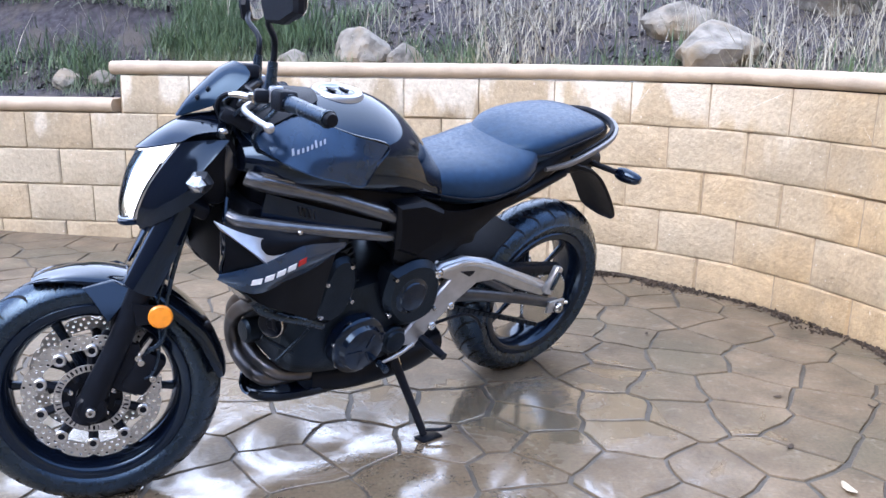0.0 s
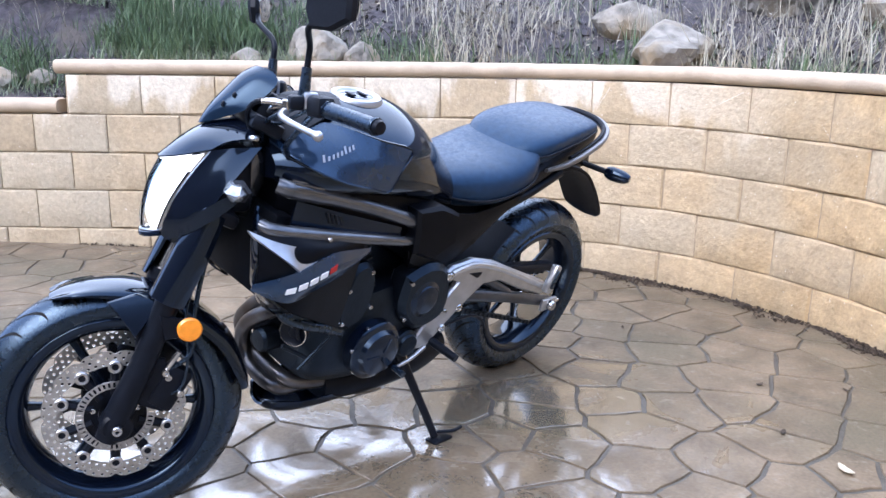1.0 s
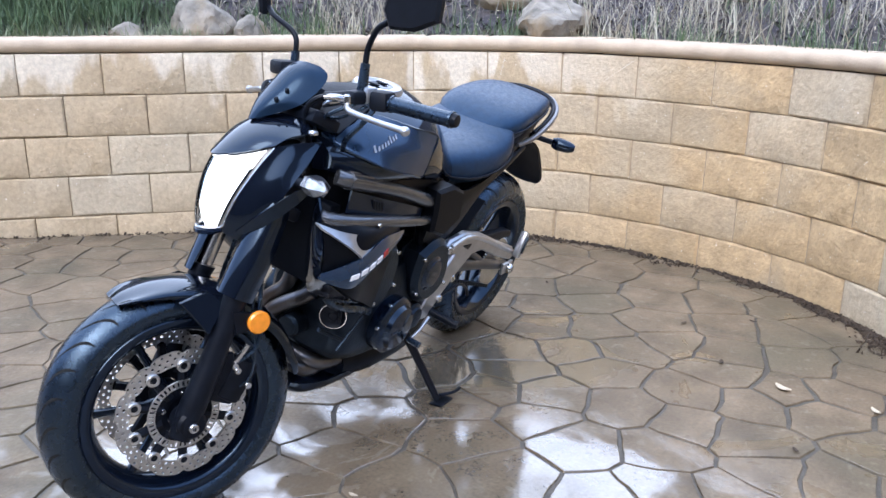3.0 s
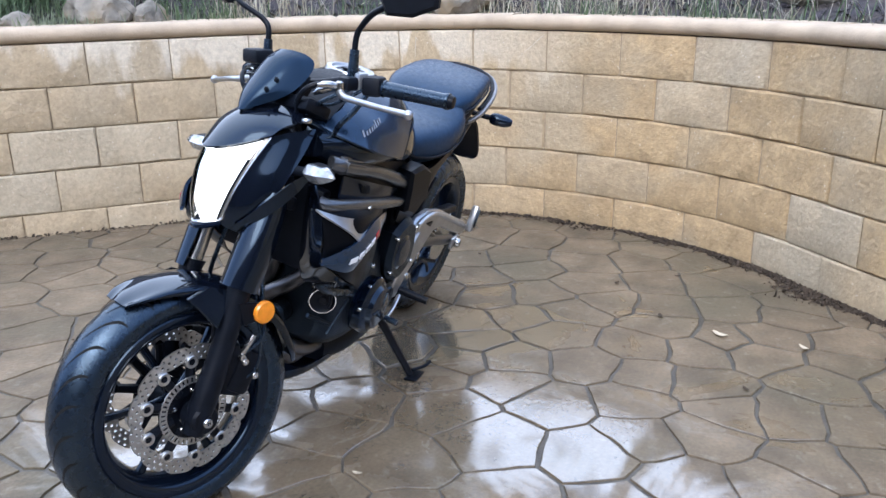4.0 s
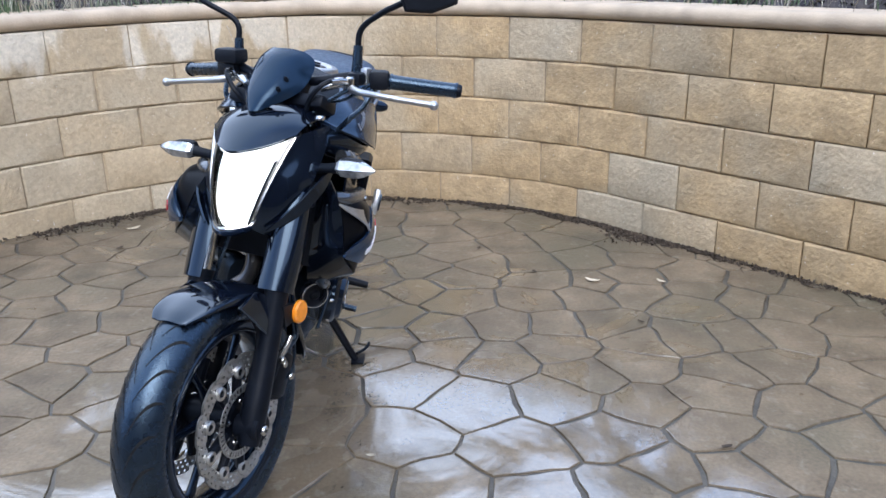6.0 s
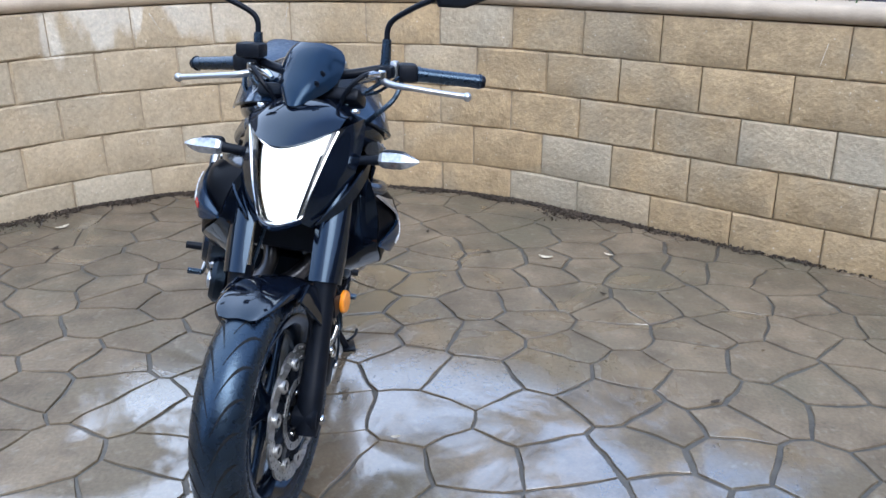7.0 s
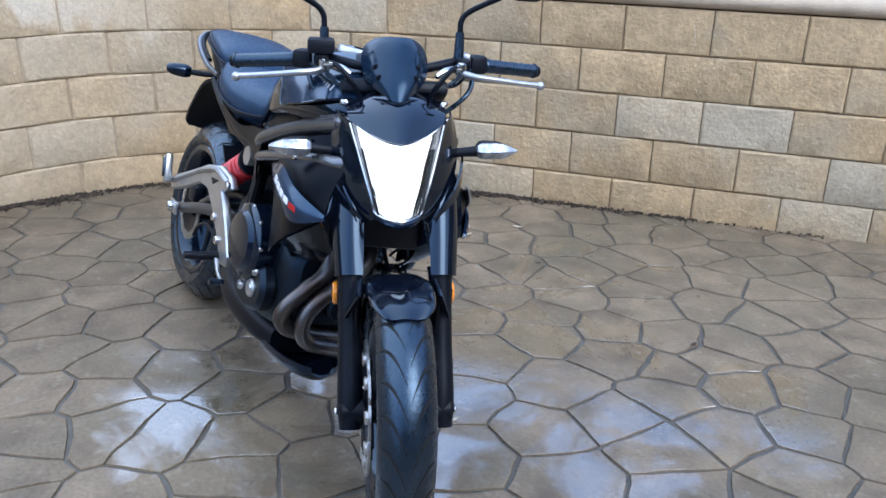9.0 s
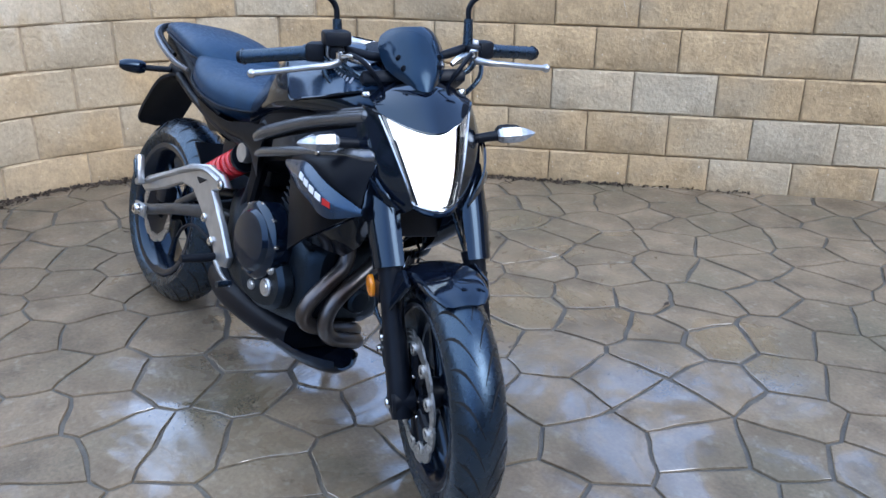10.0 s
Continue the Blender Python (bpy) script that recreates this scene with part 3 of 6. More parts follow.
def stone_rings(poly):
    """Outer and inner rims of one stone: its cell shrunk by half a joint, with an uneven line."""
    cx, cy = np.mean(np.array(poly), axis=0)
    pts = []
    for k in range(len(poly)):
        p, q = poly[k], poly[(k + 1) % len(poly)]
        d = math.dist(p, q)
        if d < 0.02:
            continue
        for t in np.linspace(0, 1, max(2, int(d / 0.05) + 1), endpoint=False):
            x, y = p[0] + (q[0] - p[0]) * t, p[1] + (q[1] - p[1]) * t
            x, y = x + 0.016 * noise.noise((x * 9, y * 9, 1.7)), y + 0.016 * noise.noise((x * 9, y * 9, 8.2))
            pts.append((x, y))
    low, top, flat = [], [], []
    for x, y in pts:
        d = math.hypot(x - cx, y - cy) + 1e-6
        ux, uy = (x - cx) / d, (y - cy) / d
        gap = max(0.0024, 0.0060 + 0.0030 * noise.noise((x * 5, y * 5, 4.4)) + 0.0050 * noise.noise((x * 1.9, y * 1.9, 9.4)))
        low.append((x - ux * gap, y - uy * gap, -0.0065))
        top.append((x - ux * (gap + 0.0015), y - uy * (gap + 0.0015), -0.001))
        flat.append((x - ux * (gap + 0.003), y - uy * (gap + 0.003), 0.0))
    return low, top, flat


def inside(x, y):
    """Whether a point lies in front of the wall."""
    for s in np.linspace(-6, 6, 61):
        p, n = wall_line(s)
        if (Vector((x, y, 0)) - p).dot(n) > 0.10:
            return False
    return True


stones = [i for i in range(len(cells)) if inside(*cells[i])]
stones.sort(key=lambda i: math.dist(cells[i], (0.3, 0.6)))
rest = bmesh.new()
for order, i in enumerate(stones):
    poly = cell_polygon(i)
    if len(poly) < 3:
        continue
    loops = stone_rings(poly)
    if len(loops[0]) < 4:
        continue
    bm = bmesh.new() if order < 300 else rest
    vs = [[bm.verts.new(p) for p in loop] for loop in loops]
    n = len(vs[0])
    for a, b in zip(vs, vs[1:]):
        for k in range(n):
            bm.faces.new((a[k], a[(k + 1) % n], b[(k + 1) % n], b[k]))
    bm.faces.new(vs[-1])
    if order < 300:
        part("paving_stone", bm, CONCRETE, ground, angle=9)
far_stones = part("paving_stones", rest, CONCRETE, ground, angle=9)
far_stones["kind"] = "stuff"

# ---- the motorcycle ----
# local frame: x forward, y to its left, z up, upright; it leans on its side stand with the bars turned
from mathutils.bvhtree import BVHTree

bike = new("motorcycle")
tagged(bike, "black naked motorcycle with lit headlight leaning on its side stand", "motorcycle")
bike.matrix_world = Matrix.Translation((0, -0.031, 0)) @ pose(0, 0, 0, 0, 0, 7.6) @ pose(0, 0, 0, -14.2, 0, 0)
RAKE = 24.5
PIVOT = Vector((0.665, 0, 0.30))
STEER = Matrix.Translation(PIVOT) @ pose(0, 0, 0, 1.5, 0, 0) @ pose(0, 0, 0, 0, -RAKE, 0) @ pose(0, 0, 0, 0, 0, -25) @ pose(0, 0, 0, 0, RAKE, 0) @ Matrix.Translation(-PIVOT)


def side(bm, sy):
    return bm if sy > 0 else flip(bm)


def bolt(centre, r, h, axis="y", bm=None):
    """A hexagon-like round bolt head."""
    return lathe([(0.0, 0.0), (r, 0.0), (r, h * 0.7), (r * 0.8, h), (r * 0.35, h), (r * 0.35, h * 0.6), (0.0, h * 0.6)], centre, seg=12, bm=bm, axis=axis)


def aim(bm, origin, direction, up=(0, 0, 1)):
    """Turn what was built along +x at the origin so that it points along direction from origin."""
    q = Vector(direction).to_track_quat("X", "Z").to_matrix().to_4x4()
    bmesh.ops.transform(bm, matrix=Matrix.Translation(origin) @ q, verts=bm.verts)
    return bm


# -- wheels --
def tyre(radius, width, rim_r, centre):
    h = radius - rim_r
    prof = []
    for t in np.linspace(-1, 1, 25):
        a = t * 1.2
        r = radius - (1 - math.cos(a)) * width * 0.60
        prof.append((max(r, rim_r + h * 0.4), width / 2 * math.sin(a) / math.sin(1.2)))
    prof = [(rim_r, -width * 0.36), (rim_r + h * 0.16, -width * 0.46)] + prof + [(rim_r + h * 0.16, width * 0.46), (rim_r, width * 0.36)]
    return lathe(prof, centre, seg=96, closed=True)


def tread(radius, width, centre, count):
    """Slanted grooves as dark inlays just proud of the tread, one mesh."""
    bm = bmesh.new()
    cx, _, cz = centre
    for k in range(count):
        for sy in (1, -1):
            a0 = 2 * math.pi * (k + (0.5 if sy < 0 else 0)) / count
            left, right = [], []
            for u in np.linspace(0.06, 0.98, 9):
                a = u * 1.0
                r = radius - (1 - math.cos(a)) * width * 0.60 + 0.0006
                y = sy * width / 2 * math.sin(a) / math.sin(1.2)
                th = a0 + 0.30 * u + 0.10 * math.sin(u * 3)
                half = 0.0050 * math.sin(math.pi * min(0.97, max(0.1, u))) / radius + 0.0006
                left.append((cx + r * math.cos(th - half), y, cz + r * math.sin(th - half)))
                right.append((cx + r * math.cos(th + half), y, cz + r * math.sin(th + half)))
            rings(bm, [left, right], closed=False, cap=False)
    return bm


RAIL = material("grey_rail_paint", (0.20, 0.20, 0.21), 0.3, metal=0.6, vary=0.1, scale=30)
GROOVE = material("tyre_groove", (0.003, 0.003, 0.003), 0.9)


def drilled_disc(centre, y, r_out, r_in, thick, petals, cells=48, rows=3):
    """A brake disc with a wavy rim and rows of through holes."""
    cx, _, cz = centre
    bm = bmesh.new()
    dr = (r_out - r_in) / rows
    for k in range(cells):
        for j in range(rows):
            ang0 = 2 * math.pi * (k + (0.5 if j % 2 else 0)) / cells
            da = 2 * math.pi / cells
            r0 = r_in + dr * j

            def at(u, v):
                a = ang0 + da * u
                r = r0 + dr * v
                w = max(0.0, math.cos(petals * a)) ** 4
                if j == rows - 1:
                    r -= v * 0.008 * w
                if j == 0:
                    r += (1 - v) * 0.005 * w
                return (cx + r * math.cos(a), cz + r * math.sin(a))

            square = [(0, 0), (0.5, 0), (1, 0), (1, 0.5), (1, 1), (0.5, 1), (0, 1), (0, 0.5)]
            outer = [at(u, v) for u, v in square]
            hr = 0.0036
            hole = [at(0.5 + math.cos(t) * hr / (r0 * da), 0.5 + math.sin(t) * hr / dr) for t in [math.atan2(v - 0.5, u - 0.5) for u, v in square]]
            vs = [[bm.verts.new((p[0], yy, p[1])) for p in ring] for ring, yy in ((outer, y + thick / 2), (hole, y + thick / 2), (hole, y - thick / 2), (outer, y - thick / 2))]
            for a, b in zip(vs, vs[1:]):
                for i in range(8):
                    n = (i + 1) % 8
                    bm.faces.new((a[i], a[n], b[n], b[i]))
            rims = ([(0, 1), (1, 2)] if j == 0 else []) + ([(4, 5), (5, 6)] if j == rows - 1 else [])
            for i, n in rims:
                bm.faces.new((vs[0][i], vs[3][i], vs[3][n], vs[0][n]))
    bmesh.ops.remove_doubles(bm, verts=bm.verts, dist=2e-4)
    return bm


def wheel(name, centre, radius, width, rim_r, rim_w, at=None, spokes=6, turn=0.0):
    cx, _, cz = centre
    w = part(name, tyre(radius, width, rim_r - 0.004, centre), RUBBER, bike, "black treaded motorcycle tyre", at=at)
    part("tread_groove", tread(radius, width, centre, 26), GROOVE, w)["kind"] = "stuff"
    hw = rim_w / 2
    prof = [(rim_r, -hw), (rim_r + 0.004, -hw + 0.004), (rim_r - 0.004, -hw + 0.012), (rim_r - 0.022, -hw * 0.3), (rim_r - 0.022, hw * 0.3), (rim_r - 0.004, hw - 0.012),
            (rim_r + 0.004, hw - 0.004), (rim_r, hw), (rim_r - 0.016, hw - 0.001), (rim_r - 0.024, hw - 0.008), (rim_r - 0.036, hw * 0.35), (rim_r - 0.040, 0), (rim_r - 0.036, -hw * 0.35), (rim_r - 0.024, -hw + 0.008), (rim_r - 0.016, -hw + 0.001)]
    part("rim", lathe(prof, centre, seg=72, closed=True), PANEL, w, "black alloy rim")
    part("hub", lathe([(0.012, -0.06), (0.034, -0.058), (0.038, -0.03), (0.032, 0), (0.038, 0.03), (0.034, 0.058), (0.012, 0.06)], centre, seg=32, closed=True), SATIN, w)
    for k in range(spokes):
        a = 2 * math.pi * k / spokes + turn
        ca, sa = math.cos(a), math.sin(a)
        path = [(cx + q * ca, 0, cz + q * sa) for q in (0.030, 0.08, 0.14, rim_r - 0.030)]
        part("spoke", tube(path, [0.020, 0.0125, 0.011, 0.015], n=10, seg=10, flat=0.8), PANEL, w)
    return w


FRONT, REAR = (0.705, 0, 0.286), (-0.705, 0, 0.312)
front_wheel = wheel("front_tyre", FRONT, 0.286, 0.118, 0.213, 0.105, at=STEER, turn=0.04)
rear_wheel = wheel("rear_tyre", REAR, 0.312, 0.162, 0.222, 0.145, turn=0.3)
for sy in (1, -1):
    d = part("brake_disc", drilled_disc(FRONT, 0.066 * sy, 0.150, 0.116, 0.005, 12), DISC, front_wheel, "drilled silver petal brake disc")
    part("disc_carrier", lathe([(0.036, 0.058 * sy), (0.064, 0.060 * sy), (0.068, 0.066 * sy), (0.064, 0.068 * sy), (0.036, 0.066 * sy)], FRONT, seg=40, closed=True), SATIN, front_wheel)
    for k in range(10):
        a = 2 * math.pi * (k + 0.5) / 10
        p = (FRONT[0] + 0.114 * math.cos(a), 0.068 * sy, FRONT[2] + 0.114 * math.sin(a))
        part("disc_button", lathe([(0.0078, 0.0), (0.0150, 0.0), (0.0150, 0.0055 * sy), (0.0125, 0.0075 * sy), (0.0078, 0.0060 * sy)], p, seg=16, closed=True), DISC, front_wheel)
        part("button_core", lathe([(0.0, 0.0), (0.0078, 0.0), (0.0078, 0.0045 * sy), (0.0, 0.0050 * sy)], p, seg=10), SATIN, front_wheel)
        q = (FRONT[0] + 0.05 * math.cos(a), 0, FRONT[2] + 0.05 * math.sin(a))
        part("disc_arm", tube([(q[0], 0.063 * sy, q[2]), (p[0], 0.0635 * sy, p[2])], [0.012, 0.0105], n=3, seg=8), SATIN, front_wheel)
    for k in range(5):
        a = 2 * math.pi * k / 5 + 0.3
        part("disc_bolt", bolt((FRONT[0] + 0.048 * math.cos(a), 0.068 * sy, FRONT[2] + 0.048 * math.sin(a)), 0.007, 0.006 * sy), STEEL, front_wheel)
ring = bmesh.new()
for k in range(44):
    a0, a1 = 2 * math.pi * k / 44, 2 * math.pi * (k + 0.55) / 44
    for ra, rb, b0, b1 in ((0.067, 0.080, a0, a1),):
        rings(ring, [[(FRONT[0] + r * math.cos(t), y, FRONT[2] + r * math.sin(t)) for r, y in ((ra, 0.072), (rb, 0.072), (rb, 0.0745), (ra, 0.0745))] for t in (b0, b1)])
lathe([(0.065, 0.072), (0.068, 0.072), (0.068, 0.0745), (0.065, 0.0745)], FRONT, seg=48, bm=ring, closed=True)
lathe([(0.079, 0.072), (0.082, 0.072), (0.082, 0.0745), (0.079, 0.0745)], FRONT, seg=48, bm=ring, closed=True)
part("sensor_ring", ring, DISC, front_wheel, "slotted steel speed sensor ring")
part("brake_disc", drilled_disc(REAR, -0.088, 0.110, 0.082, 0.005, 10, cells=40), DISC, rear_wheel, "drilled silver petal brake disc")
part("disc_carrier", lathe([(0.03, -0.06), (0.088, -0.086), (0.088, -0.090), (0.03, -0.075)], REAR, seg=32, closed=True), SATIN, rear_wheel)
teeth = [((0.098 if k % 2 else 0.091) * math.cos(2 * math.pi * k / 92) + REAR[0], (0.098 if k % 2 else 0.091) * math.sin(2 * math.pi * k / 92) + REAR[2]) for k in range(92)]
part("rear_sprocket", plate(teeth, 0.088, 0.095, 0.001), STEEL, rear_wheel, "steel chain sprocket")
chain = bmesh.new()
for k in range(46):
    for (x0, z0), (x1, z1) in (((-0.17, 0.475), (-0.70, 0.41)), ((-0.17, 0.40), (-0.70, 0.215))):
        t = (k + 0.5) / 46
        ang = math.atan2(z1 - z0, x1 - x0)
        block((x0 + (x1 - x0) * t, 0.092, z0 + (z1 - z0) * t), (0.0098, 0.018 if k % 2 else 0.013, 0.013), 0, chain, Matrix.Rotation(-ang, 4, "Y"))
part("drive_chain", chain, ENGINE, bike, "dark steel drive chain")["kind"] = "stuff"

# -- fork, front mudguard, brakes: all turn with the bars --
fork_top, fork_mid = (0.425, 0.93), (0.594, 0.57)
for sy in (1, -1):
    leg = part("fork_leg", side(tube([(0.726, 0.1, 0.245), (0.70, 0.1, 0.305), (0.65, 0.1, 0.42), (0.607, 0.1, 0.535), (0.592, 0.1, 0.572)], [0.024, 0.029, 0.026, 0.026, 0.030], n=18, seg=20), sy), SATIN, bike, "satin black fork lower leg", at=STEER)
    part("stanchion", side(tube([(0.60, 0.1, 0.55), (0.50, 0.1, 0.775)], 0.0205, seg=20), sy), STEEL, leg, "chromed fork tube")
    part("axle_boss", side(lathe([(0.0, 0.072), (0.034, 0.072), (0.034, 0.118), (0.028, 0.124), (0.012, 0.124), (0.012, 0.130), (0.0, 0.130)], (0.705, 0, 0.278), seg=24), sy), SATIN, leg)
    part("axle_nut", side(bolt((0.705, 0.124, 0.275), 0.012, 0.010), sy), STEEL, leg)
    guard = patch([[(0.632, 0.075, 0.567), (0.636, 0.10, 0.569), (0.620, 0.128, 0.562), (0.594, 0.132, 0.550), (0.574, 0.122, 0.542)],
                   [(0.585, 0.073, 0.66), (0.592, 0.10, 0.665), (0.575, 0.132, 0.655), (0.552, 0.136, 0.643), (0.530, 0.124, 0.634)],
                   [(0.535, 0.075, 0.765), (0.540, 0.10, 0.77), (0.525, 0.130, 0.76), (0.506, 0.132, 0.748), (0.490, 0.122, 0.740)]], thick=0.006)
    part("fork_guard", side(guard, sy), GLOSS, leg, "dark gloss fork cover")
    part("caliper", side(block((0.595, 0.088, 0.355), (0.062, 0.050, 0.105), 0.014, turn=Matrix.Rotation(radians(-32), 4, "Y")), sy), SATIN, bike, at=STEER)
    for p in ((0.60, 0.385), (0.575, 0.345)):
        part("caliper_bolt", side(bolt((p[0], 0.113, p[1]), 0.009, 0.008), sy), STEEL, bike, at=STEER)
    part("caliper_bracket", side(plate([(0.665, 0.37), (0.635, 0.43), (0.605, 0.425), (0.585, 0.34), (0.61, 0.30), (0.66, 0.32)], 0.094, 0.106, 0.003), sy), SATIN, bike, at=STEER)
    refl = part("reflector", side(lathe([(0.0, 0.0), (0.0265, 0.0), (0.0265, 0.006), (0.023, 0.010), (0.0, 0.011)], (0.559, 0.128, 0.498), seg=32), sy), AMBER, bike, "round amber reflector", at=STEER)
    part("reflector_bracket", side(plate([(0.62, 0.53), (0.548, 0.516), (0.543, 0.482), (0.61, 0.475)], 0.118, 0.127, 0.002), sy), SATIN, bike, at=STEER)
    part("brake_hose", side(tube([(0.60, 0.105, 0.40), (0.555, 0.12, 0.44), (0.545, 0.105, 0.53), (0.53, 0.085, 0.60), (0.50, 0.06, 0.70)], 0.0055, n=24, seg=8), sy), RUBBER, bike, at=STEER)
part("hose_end", tube([(0.602, 0.106, 0.402), (0.590, 0.116, 0.425), (0.578, 0.120, 0.445)], [0.008, 0.0065, 0.006], n=10, seg=10), STEEL, bike, "bright brake hose fitting", at=STEER)
part("hose_bolt", bolt((0.606, 0.108, 0.396), 0.009, 0.012), STEEL, bike, at=STEER)
part("sensor_wire", tube([(0.62, 0.098, 0.33), (0.575, 0.118, 0.36), (0.560, 0.118, 0.43), (0.565, 0.110, 0.52), (0.545, 0.10, 0.60)], 0.0032, n=26, seg=6), RUBBER, bike, at=STEER)
for z, x in ((0.74, 0.505), (0.935, 0.415)):
    part("fork_yoke", block((x - 0.01, 0, z), (0.075, 0.245, 0.032), 0.010, turn=Matrix.Rotation(radians(-RAKE), 4, "Y")), SATIN, bike, at=STEER)
part("steering_stem", tube([(0.48, 0, 0.72), (0.39, 0, 0.93)], 0.032), SATIN, bike, at=STEER)

arc = []
for deg, r, drop, half in ((64, 0.291, 0.002, 0.040), (71, 0.2925, 0.008, 0.060), (84, 0.2915, 0.020, 0.070), (100, 0.2915, 0.036, 0.073), (120, 0.293, 0.040, 0.073), (145, 0.296, 0.036, 0.073), (165, 0.298, 0.030, 0.071), (173, 0.298, 0.022, 0.062)):
    a = radians(deg)
    arc.append([(0.705 + (r - d) * math.cos(a), y * half / 0.073, 0.286 + (r - d) * math.sin(a)) for y, d in ((-0.073, drop), (-0.069, drop * 0.45), (-0.045, 0.004), (0, 0), (0.045, 0.004), (0.069, drop * 0.45), (0.073, drop))])
def droplets(tree, spots, seed):
    """Small water beads on the upper side of a surface."""
    d = random.Random(seed)
    bm = bmesh.new()
    for x0, x1, y0, y1, count in spots:
        for _ in range(count):
            hit, normal = tree.ray_cast(Vector((d.uniform(x0, x1), d.uniform(y0, y1), 2.0)), Vector((0, 0, -1)))[:2]
            if hit is None or normal.z < 0.25:
                continue
            r = 0.0012 + 0.0022 * d.random() ** 3
            m = Matrix.Translation(hit) @ normal.to_track_quat("Z", "Y").to_matrix().to_4x4() @ Matrix.Diagonal((r * d.uniform(0.9, 1.5), r, r * 0.55, 1))
            bmesh.ops.create_icosphere(bm, subdivisions=1, radius=1.0, matrix=m)
    return bm


fender_bm = patch(arc, 40, 19, 0.004)
fender_tree = BVHTree.FromBMesh(fender_bm)
fender = part("front_mudguard", fender_bm, GLOSS, bike, "glossy black front mudguard with water drops", at=STEER)
for sy in (1, -1):
    ear = plate([(0.722, 0.552), (0.66, 0.568), (0.618, 0.550), (0.640, 0.512), (0.668, 0.480), (0.702, 0.527)], 0.072, 0.082, 0.003)
    for v in ear.verts:
        v.co.y += 0.38 * max(0.0, 0.575 - v.co.z)
    part("mudguard_bracket", side(ear, sy), GLOSS, fender)

for sy in (1, -1):
    stay = plate([(0.690, 0.530), (0.645, 0.545), (0.628, 0.470), (0.648, 0.420), (0.668, 0.425), (0.664, 0.480)], 0.084, 0.092, 0.003)
    part("mudguard_stay", side(stay, sy), SATIN, fender)
    part("stay_bolt", side(bolt((0.655, 0.092, 0.440), 0.008, 0.007), sy), STEEL, fender)
part("water_drops", droplets(fender_tree, [(0.55, 0.90, -0.07, 0.07, 160)], 3), WATER, fender, "clear water drops")["kind"] = "stuff"

# -- headlight and front cowl --
lens_rows = [
    [(0.515, 0.100, 0.876), (0.578, 0.055, 0.856), (0.612, 0, 0.846)],
    [(0.548, 0.086, 0.830), (0.608, 0.046, 0.812), (0.632, 0, 0.805)],
    [(0.580, 0.070, 0.775), (0.628, 0.038, 0.762), (0.645, 0, 0.758)],
    [(0.599, 0.056, 0.730), (0.636, 0.030, 0.723), (0.650, 0, 0.721)],
    [(0.609, 0.046, 0.699), (0.634, 0.026, 0.694), (0.647, 0, 0.692)]]


def across(rows, dx=0.0, k=1.0, dz=0.0):
    """The whole width from the left half."""
    return [[(x + dx, y * k, z + dz) for x, y, z in r] + [(x + dx, -y * k, z + dz) for x, y, z in r[-2::-1]] for r in rows]


lamp = part("headlight", patch(across(lens_rows), 24, 21, 0.003), COVER, bike, "lit shield-shaped headlight with a clear cover", at=STEER)
part("lamp_shell", patch(across(lens_rows, dx=-0.075, k=0.95), 14, 13, 0.006), SATIN, lamp)
glow = [[(x - back - 0.04 * max(0.0, y - 0.03), y * 0.975, z) for x, y, z in r] for r, back in zip(lens_rows, (0.004, 0.004, 0.006, 0.014, 0.020))]
part("reflector", patch(across(glow), 24, 21, 0.003), LAMP, lamp, "bright lit headlight reflector")
for sy in (1, -1):
    wall_rows = [[(x - 0.003, y * 0.995, z), (x - 0.020, y * 0.985, z), (x - 0.040, y * 0.97, z)] for x, y, z in [r[0] for r in lens_rows]]
    part("reflector_side", side(patch(wall_rows, 16, 6, 0.002), sy), CHROME, lamp, "chrome lamp housing")
left_edge = [r[0] for r in lens_rows]
rim_path = left_edge + [lens_rows[-1][2]] + [(x, -y, z) for x, y, z in left_edge[::-1]]
part("bezel", tube([(x + 0.002, y * 1.02, z) for x, y, z in rim_path], 0.0045, n=60, seg=8), STEEL, lamp, "chrome lamp bezel")
for sy in (1, -1):
    part("lamp_divider", side(tube([(x + 0.0125 - 0.001 * k, y * (0.90 + 0.011 * k), z) for k, (x, y, z) in enumerate(left_edge)][1:], 0.0030, n=20, seg=6), sy), PLASTIC, lamp)
for sy in (1, -1):
    strip = patch([[(x + 0.003, y * 0.995, z), (x + 0.006 + 0.001 * k, y * (0.95 + 0.006 * k), z), (x + 0.010 - 0.001 * k, y * (0.90 + 0.011 * k), z)] for k, (x, y, z) in enumerate(left_edge)], 16, 5, 0.002)
    part("position_lamp", side(strip, sy), SMOKED, lamp, "clear unlit position lamp strip")
part("lamp_foot", tube([(0.611, 0.046, 0.692), (0.636, 0.026, 0.685), (0.648, 0, 0.683), (0.636, -0.026, 0.685), (0.611, -0.046, 0.692)], 0.007, n=16, seg=8), PANEL, lamp, "dark lower lamp rim")

